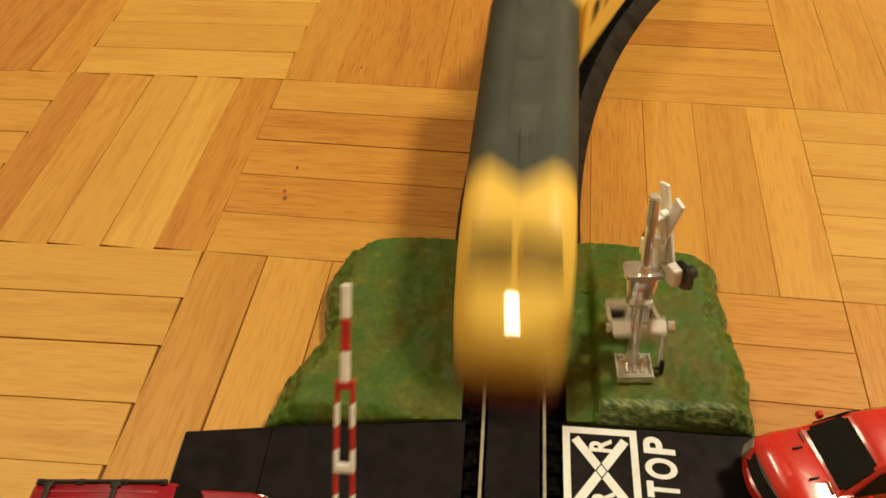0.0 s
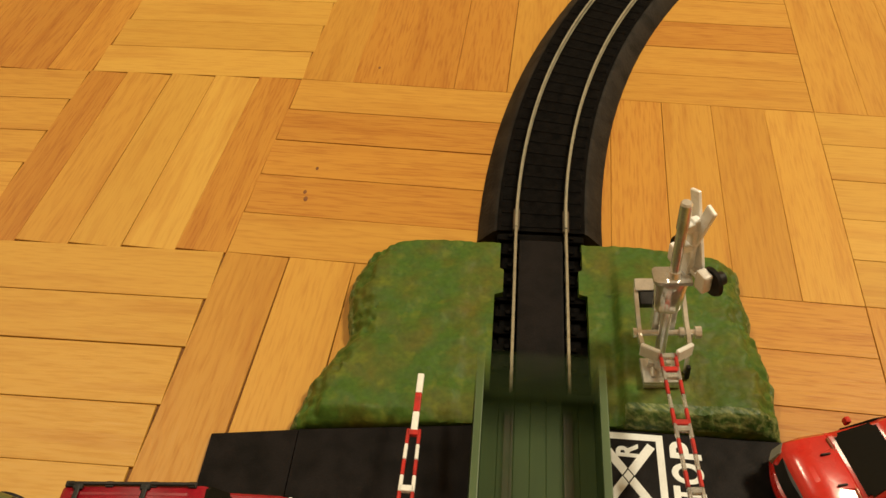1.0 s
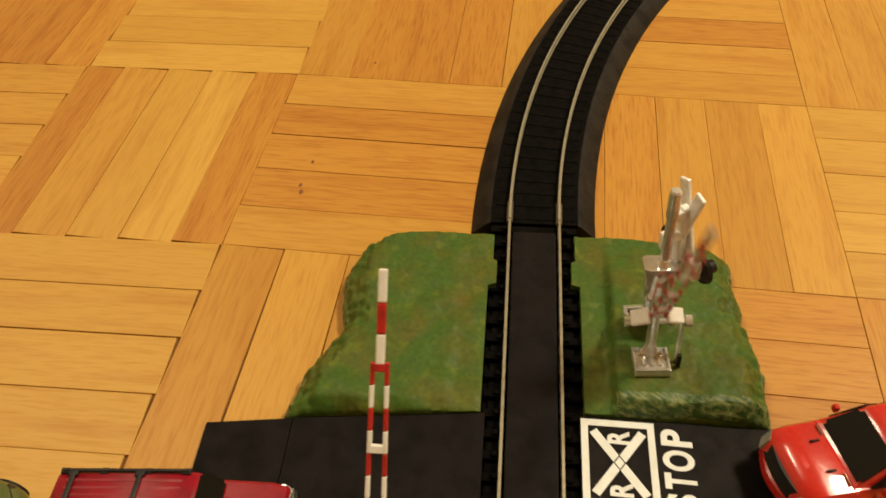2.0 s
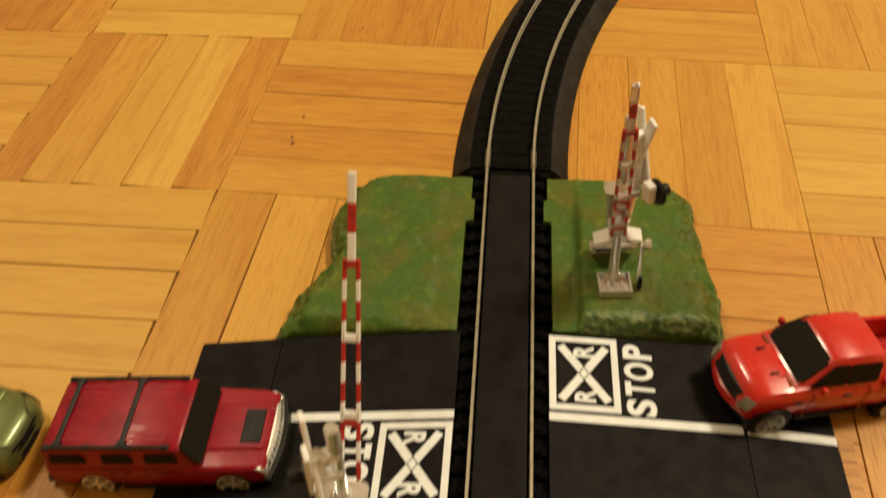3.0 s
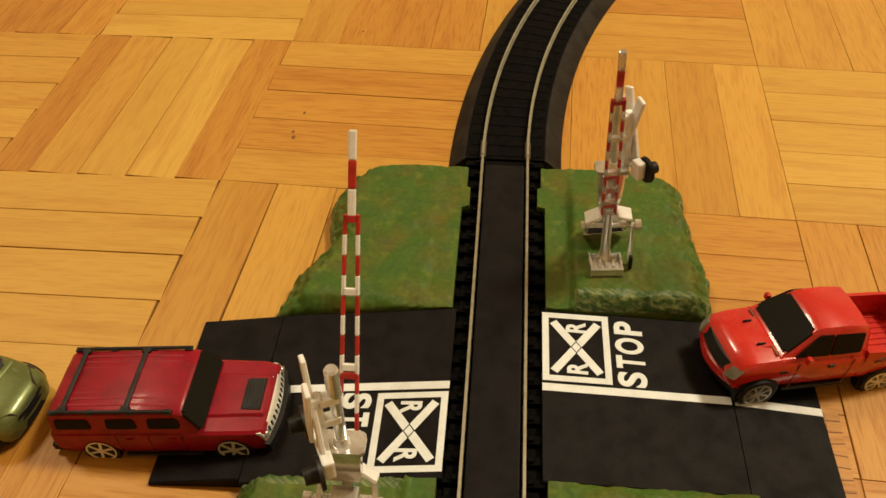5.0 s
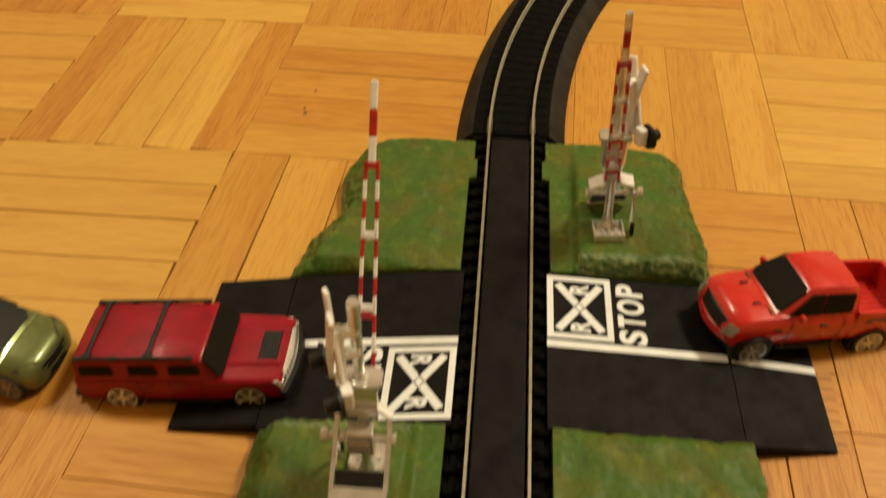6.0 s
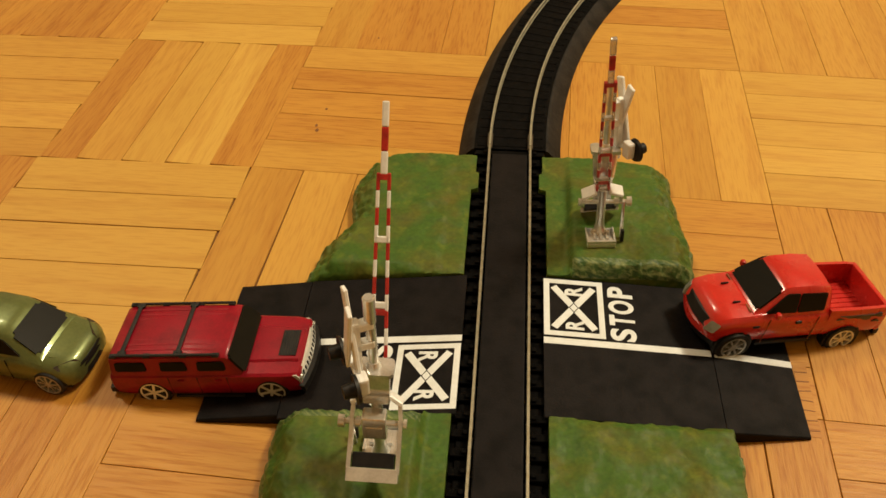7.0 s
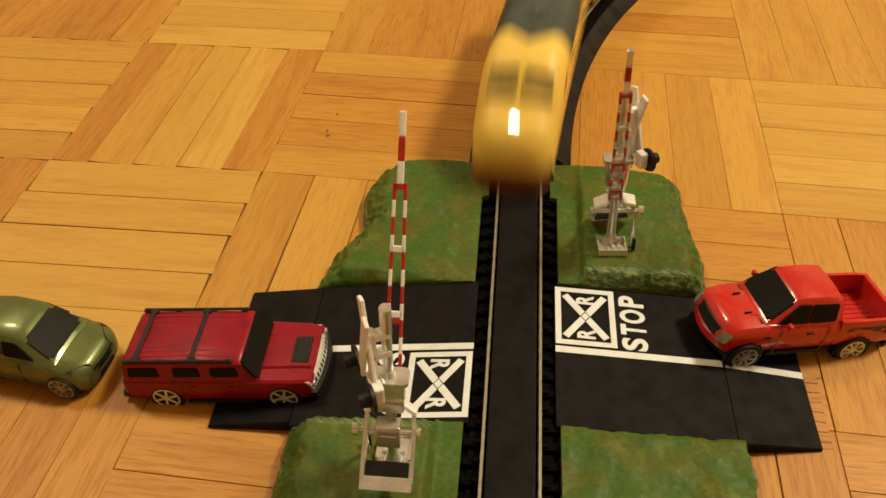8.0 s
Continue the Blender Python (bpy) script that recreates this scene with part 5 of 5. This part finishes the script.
def build_sedan():
    """Olive green hatchback, 56 mm long."""
    FIT[:] = 0.70, 0.865, 0.885
    car = thing("toy_hatchback", "metallic olive green toy hatchback with dark windows on the parquet", "toy car", pose(-0.1671, -0.0124, 0.0, 0, 0, -7.8))
    st = [(37.2, 8.0, 5.0, 10.6), (36.2, 11.0, 4.2, 12.2), (33.5, 13.4, 3.8, 13.6), (29, 14.6, 3.6, 14.6), (20, 15.0, 3.6, 16.0), (12, 15.1, 3.6, 17.2), (-25, 15.1, 3.8, 17.6), (-33, 14.6, 4.2, 17.2), (-35.5, 13.4, 5.0, 15.6), (-36.2, 12.0, 6.0, 13.0)]
    mm("body", loft(bmesh.new(), [body_ring(x, w, a, b, 2.6, 0.8, 0.9) for x, w, a, b in st]), OLIVE, car, smooth=40)
    st = [(22.0, 13.6, 15.0, 12.4, 15.9), (20.0, 13.6, 15.4, 12.2, 17.0), (6.4, 13.6, 16.4, 10.4, 25.0), (2.0, 13.6, 16.6, 10.6, 26.2), (-12, 13.6, 16.6, 10.8, 26.4), (-22, 13.6, 16.6, 10.4, 25.2), (-31, 13.2, 16.6, 10.6, 19.6), (-33, 12.6, 16.6, 11.0, 17.2)]
    cabin = mm("cabin", loft(bmesh.new(), [cabin_ring(*q, 0.6) for q in st]), OLIVE, car, smooth=40)
    bm = bmesh.new()
    panel(bm, [(20.2, -11.2, 17.1), (20.2, 11.2, 17.1), (7.4, 9.4, 24.8), (7.4, -9.4, 24.8)], 0.5, 1.6)
    mm("windshield", bm, BLACK_GLASS, cabin, "dark windshield")
    for s in (-1, 1):
        for q in ([(12.6, 17.8), (-4.2, 17.8), (-4.2, 24.0), (3.4, 24.0)], [(-5.0, 17.8), (-20.5, 18.2), (-18.0, 23.6), (-5.0, 24.2)]):
            bm = bmesh.new()
            c = [(x, s * (13.7 - (z - 16.4) * 0.345), z) for x, z in q]
            panel(bm, c if s > 0 else c[::-1], 0.25, 0.7)
            mm("side_window", bm, BLACK_GLASS, cabin, "dark side window")
        bm = bmesh.new()
        bar(bm, (23.5, s * 9.6, 15.75), (33.0, s * 6.4, 13.95), 0.6, 0.4, bevel=0.15)
        mm("hood_crease", bm, OLIVE, car)
        bm = bmesh.new()
        c = [(36.2, s * 5.6, 11.5), (29.8, s * 12.9, 12.2), (27.2, s * 12.8, 14.2), (34.0, s * 6.4, 13.5)]
        panel(bm, c if s > 0 else c[::-1], 1.1, 0.4)
        lamp = mm("headlight", bm, DARK_BAND, car, "dark narrow headlight")
        bm = bmesh.new()
        bar(bm, (34.6, s * 6.4, 13.2), (28.2, s * 12.7, 14.2), 0.45, 0.45, bevel=0.15)
        mm("headlight_edge", bm, LAMP_GREY, lamp, "pale headlight edge")
        arch(car, 23.4, s * 14.5, 5.4, 4.8, MATT_BLACK)
        arch(car, -20.4, s * 14.7, 5.4, 4.8, MATT_BLACK)
        wheel(car, 23.4, s * 13.5, 5.4, 3.6, RIM_GREY, 9, "grey multi-spoke rim", 0.80)
        wheel(car, -20.4, s * 13.5, 5.4, 3.6, RIM_GREY, 9, "grey multi-spoke rim", 0.80)
        bm = bmesh.new()
        box(bm, 4.0 - 0.12, 4.0 + 0.12, s * 15.0 - 0.2, s * 15.0 + 0.2, 5.4, 16.0)
        mm("door_seam", bm, MATT_BLACK, car)
    for z0, z1, w in ((4.6, 6.8, 10.5), (8.5, 9.7, 9.0), (10.3, 11.5, 7.5)):
        bm = bmesh.new()
        loft(bm, [[(36.4 - 0.020 * y * y, y, z0), (38.0 - 0.020 * y * y, y, z0 + 0.1), (37.6 - 0.020 * y * y, y, z1), (36.0 - 0.020 * y * y, y, z1)] for y in [-w + 2 * w * i / 10 for i in range(11)]])
        mm("grille", bm, MATT_BLACK, car, "black grille slot", 40)
    bm = bmesh.new()
    loft(bm, [[(36.6 - 0.021 * y * y, y, 7.2), (38.0 - 0.021 * y * y, y, 7.4), (37.9 - 0.021 * y * y, y, 8.2), (36.6 - 0.021 * y * y, y, 8.4)] for y in [-11.5 + 23 * i / 12 for i in range(13)]])
    mm("front_bumper", bm, OLIVE, car, smooth=40)
    bm = bmesh.new()
    box(bm, -33, 33, -12.6, 12.6, 2.6, 4.4, 0.4)
    mm("chassis", bm, MATT_BLACK, car)
    return car


SUV, PICKUP, SEDAN = build_suv(), build_pickup(), build_sedan()
FIT[:] = 1.0, 1.0, 1.0


# ---- parquet floor ----
def build_floor():
    """Basket-weave oak parquet: squares of five strips, turned by a quarter from square to square."""
    floor = tagged(part("floor", box(bmesh.new(), -2.3, 2.5, -2.2, 2.7, -0.03, -0.0009), JOINT), "honey-coloured oak parquet floor in a basket-weave pattern", "floor", kind="structure")
    ANGLE = -2.7
    AX, AY = -0.1176, 0.1031
    us = [-0.0985, 0.0015, 0.1225, 0.2302]
    vs = [-0.1115, 0.0003, 0.1090]
    while us[0] > -2.3:
        us.insert(0, us[0] - 0.1105)
    while us[-1] < 2.6:
        us.append(us[-1] + 0.1115)
    while vs[0] > -2.4:
        vs.insert(0, vs[0] - 0.1110)
    while vs[-1] < 2.6:
        vs.append(vs[-1] + 0.1095)
    i0, j0 = us.index(0.0015), vs.index(0.0003)
    ca, sa = math.cos(radians(ANGLE)), math.sin(radians(ANGLE))

    def spot(u, v):
        """From the parquet's own grid to the room; the rows west of u = 0 were laid a little askew."""
        k = min(1.0, max(0.0, (0.06 - u) / 0.06))
        return Vector((AX + ca * u - sa * v + 0.02 * max(-0.4, min(0.4, v)) * k, AY + sa * u + ca * v + 0.043 * max(min(u, 0.0), -0.33), 0))

    TONE = {(-1, 1): OAK_LIGHT, (-1, -1): OAK_LIGHT, (1, -1): OAK_RED, (1, 0): OAK, (2, 0): OAK_LIGHT, (1, 1): OAK, (2, 1): OAK, (-2, 0): OAK, (-2, 1): OAK_RED, (2, -1): OAK_RED, (-2, -1): OAK_RED, (3, -1): OAK_RED, (3, 0): OAK_LIGHT}
    STRIPS = {(-1, 0): (OAK_RED, OAK, OAK_LIGHT, OAK_LIGHT, OAK_RED), (0, -1): (OAK,) * 5, (0, 0): (OAK, OAK_RED, OAK_RED, OAK_RED, OAK), (0, 1): (OAK, OAK_RED, OAK_RED, OAK_RED, OAK)}
    L, W, G = 0.1105, 0.0220, 0.00030
    one = bmesh.new()
    h = 0.00013
    rings = [[(-L / 2, -W / 2), (L / 2, -W / 2), (L / 2, W / 2), (-L / 2, W / 2)]]
    lo = [one.verts.new((x, y, -0.008)) for x, y in rings[0]]
    mid = [one.verts.new((x, y, -h)) for x, y in rings[0]]
    top = [one.verts.new((x - math.copysign(h, x), y - math.copysign(h, y), 0)) for x, y in rings[0]]
    for a, b in ((lo, mid), (mid, top)):
        for i in range(4):
            one.faces.new((a[i], a[(i + 1) % 4], b[(i + 1) % 4], b[i]))
    one.faces.new(top)
    plank_mesh = {}
    base_mesh = finish("plank", one, OAK)
    for m in (OAK, OAK_LIGHT, OAK_RED):
        plank_mesh[m] = base_mesh.copy()
        plank_mesh[m].materials[0] = m
    rng = random.Random(5)
    far = bmesh.new()
    for i in range(len(us) - 1):
        for j in range(len(vs) - 1):
            ua, ub, va, vb = us[i], us[i + 1], vs[j], vs[j + 1]
            flat = (i - i0 + j - j0) % 2 == 0
            near = -3 <= i - i0 <= 4 and -3 <= j - j0 <= 3
            cuts = [k / 5 + (rng.uniform(-0.006, 0.006) if 0 < k < 5 else 0) for k in range(6)]
            if (i - i0, j - j0) == (-1, 0):
                cuts = [0, 0.175, 0.387, 0.595, 0.804, 1]
            for k, (a, b) in enumerate(zip(cuts, cuts[1:])):
                if flat:
                    cu, cv, w, ln, turn = (ua + ub) / 2, va + (vb - va) * (a + b) / 2, (vb - va) * (b - a), ub - ua, 0
                else:
                    cu, cv, w, ln, turn = ua + (ub - ua) * (a + b) / 2, (va + vb) / 2, (ub - ua) * (b - a), vb - va, 90
                g = G * rng.choice((0.15, 0.4, 0.8, 1.6))
                g2 = G * rng.uniform(0.3, 1.2)
                if flat:
                    p, q = spot(ua, cv), spot(ub, cv)
                else:
                    p, q = spot(cu, va), spot(cu, vb)
                way = math.degrees(math.atan2(q.y - p.y, q.x - p.x))
                c = (p + q) / 2
                ln = (q - p).length
                m = pose(c.x, c.y, -rng.uniform(0, 0.00012), rng.uniform(-0.05, 0.05), rng.uniform(-0.02, 0.02), way + rng.choice((0, 180)) + rng.uniform(-0.1, 0.1)) @ Matrix.Diagonal(((ln - g2) / L, (w - g) / W, 1, 1))
                tone = TONE.get((i - i0, j - j0), rng.choice((OAK, OAK_LIGHT, OAK)))
                # near rows all take the redder, darker oak, partly standing in for dimmer light
                if j - j0 <= -2 or ((i - i0, j - j0) == (1, 0) and a < 0.35):
                    tone = OAK_RED
                if (i - i0, j - j0) in STRIPS:
                    tone = STRIPS[i - i0, j - j0][k]
                elif rng.random() < 0.06:
                    tone = rng.choice((OAK, OAK_RED))
                if not (-2.2 < c.x < 2.4 and -2.1 < c.y < 2.6):
                    continue
                if near:
                    ob = new("plank", plank_mesh[tone])
                    ob.parent, ob.matrix_basis = floor, m
                else:
                    x = [far.verts.new(m @ Vector((sx * L / 2, sy * W / 2, 0))) for sx, sy in ((-1, -1), (1, -1), (1, 1), (-1, 1))]
                    far.faces.new(x)
    tagged(part("planks", far, OAK_FAR, floor), kind="stuff")


    for x, y, r in ((-0.0918, 0.1334, 0.0011), (-0.0928, 0.1373, 0.0009), (-0.0905, 0.1515, 0.0008), (-0.0743, 0.2227, 0.0007)):
        bm = bmesh.new()
        bmesh.ops.create_cone(bm, cap_ends=True, segments=12, radius1=r, radius2=r * 0.7, depth=0.0001, matrix=pose(x, y, 0.00004) @ Matrix.Diagonal((0.8, 1.3, 1, 1)))
        part("knot", bm, KNOT, floor, "small dark knot")


    # a narrow filler strip beside the ramp, scored across
    bm = box(bmesh.new(), -0.0022, 0.0022, -0.0150, 0.0150, -0.004, 0.0001)
    strip = part("filler_strip", bm, OAK_RED, floor, "narrow scored oak strip", at=pose(0.1032, -0.0115, 0, 0, 0, -3))
    groove = finish("cross_groove", box(bmesh.new(), -0.0021, 0.0021, -0.00016, 0.00016, -0.001, 0.00018), KNOT)
    for k in range(7):
        ob = new("cross_groove", groove)
        ob.parent, ob.matrix_basis = strip, pose(0, -0.0125 + k * 0.0041, 0, 0, 0, rng.uniform(-8, 8))


build_floor()


# ---- what moves: the train on its oval, and the two gate arms ----
def nose_at(t):
    """How far the locomotive's nose has run at t seconds."""
    return float(np.interp(t, [0.0, 1.2, 7.7, 8.0], [-0.040, 0.506, LOOP - 0.231, LOOP - 0.0858]))


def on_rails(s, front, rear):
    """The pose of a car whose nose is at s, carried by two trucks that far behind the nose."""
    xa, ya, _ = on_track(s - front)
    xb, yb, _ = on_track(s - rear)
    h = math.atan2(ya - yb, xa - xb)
    # cars shifted 1.2 mm right of the rail centre, to line up in view
    side_shift = -0.0012
    return pose(xa + math.cos(h) * front - math.sin(h) * side_shift, ya + math.sin(h) * front + math.cos(h) * side_shift, RAIL_TOP, 0, 0, math.degrees(h))


def motions():
    times = [i / 10 for i in range(81)]
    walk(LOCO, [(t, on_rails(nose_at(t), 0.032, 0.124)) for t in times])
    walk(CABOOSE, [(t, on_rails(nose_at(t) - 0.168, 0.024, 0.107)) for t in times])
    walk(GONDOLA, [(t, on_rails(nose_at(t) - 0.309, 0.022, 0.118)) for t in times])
    west = [(0.0, 55.5), (0.1, 42.5), (0.2, 17.5), (0.3, 7.5), (0.4, 4.5), (0.5, 0), (0.7, -1.5), (1.2, -2.5), (1.5, 7.5), (1.8, 38.5), (2.1, 54.5), (2.3, 57.5), (2.7, 58), (3.2, 57.5), (8.0, 57.5)]
    east = [(0.0, 47, 2), (0.1, 11, 0), (0.2, 2, 0), (0.3, -0.7, 0), (0.5, -0.7, 0), (1.2, -0.7, 0), (1.5, 9, 0), (1.8, 42, 2), (2.1, 62, 4), (2.3, 65, 4.8), (3.2, 65, 4.8), (8.0, 65, 4.8)]
    walk(ARM_SW, [(t, pose(0, -0.0028, 0.0170, a, 0, 0)) for t, a in west])
    walk(ARM_NE, [(t, pose(0, -0.0005, 0.0146, 0, b, 0) @ pose(0, 0, 0, a, 0, 0)) for t, a, b in east])


motions()
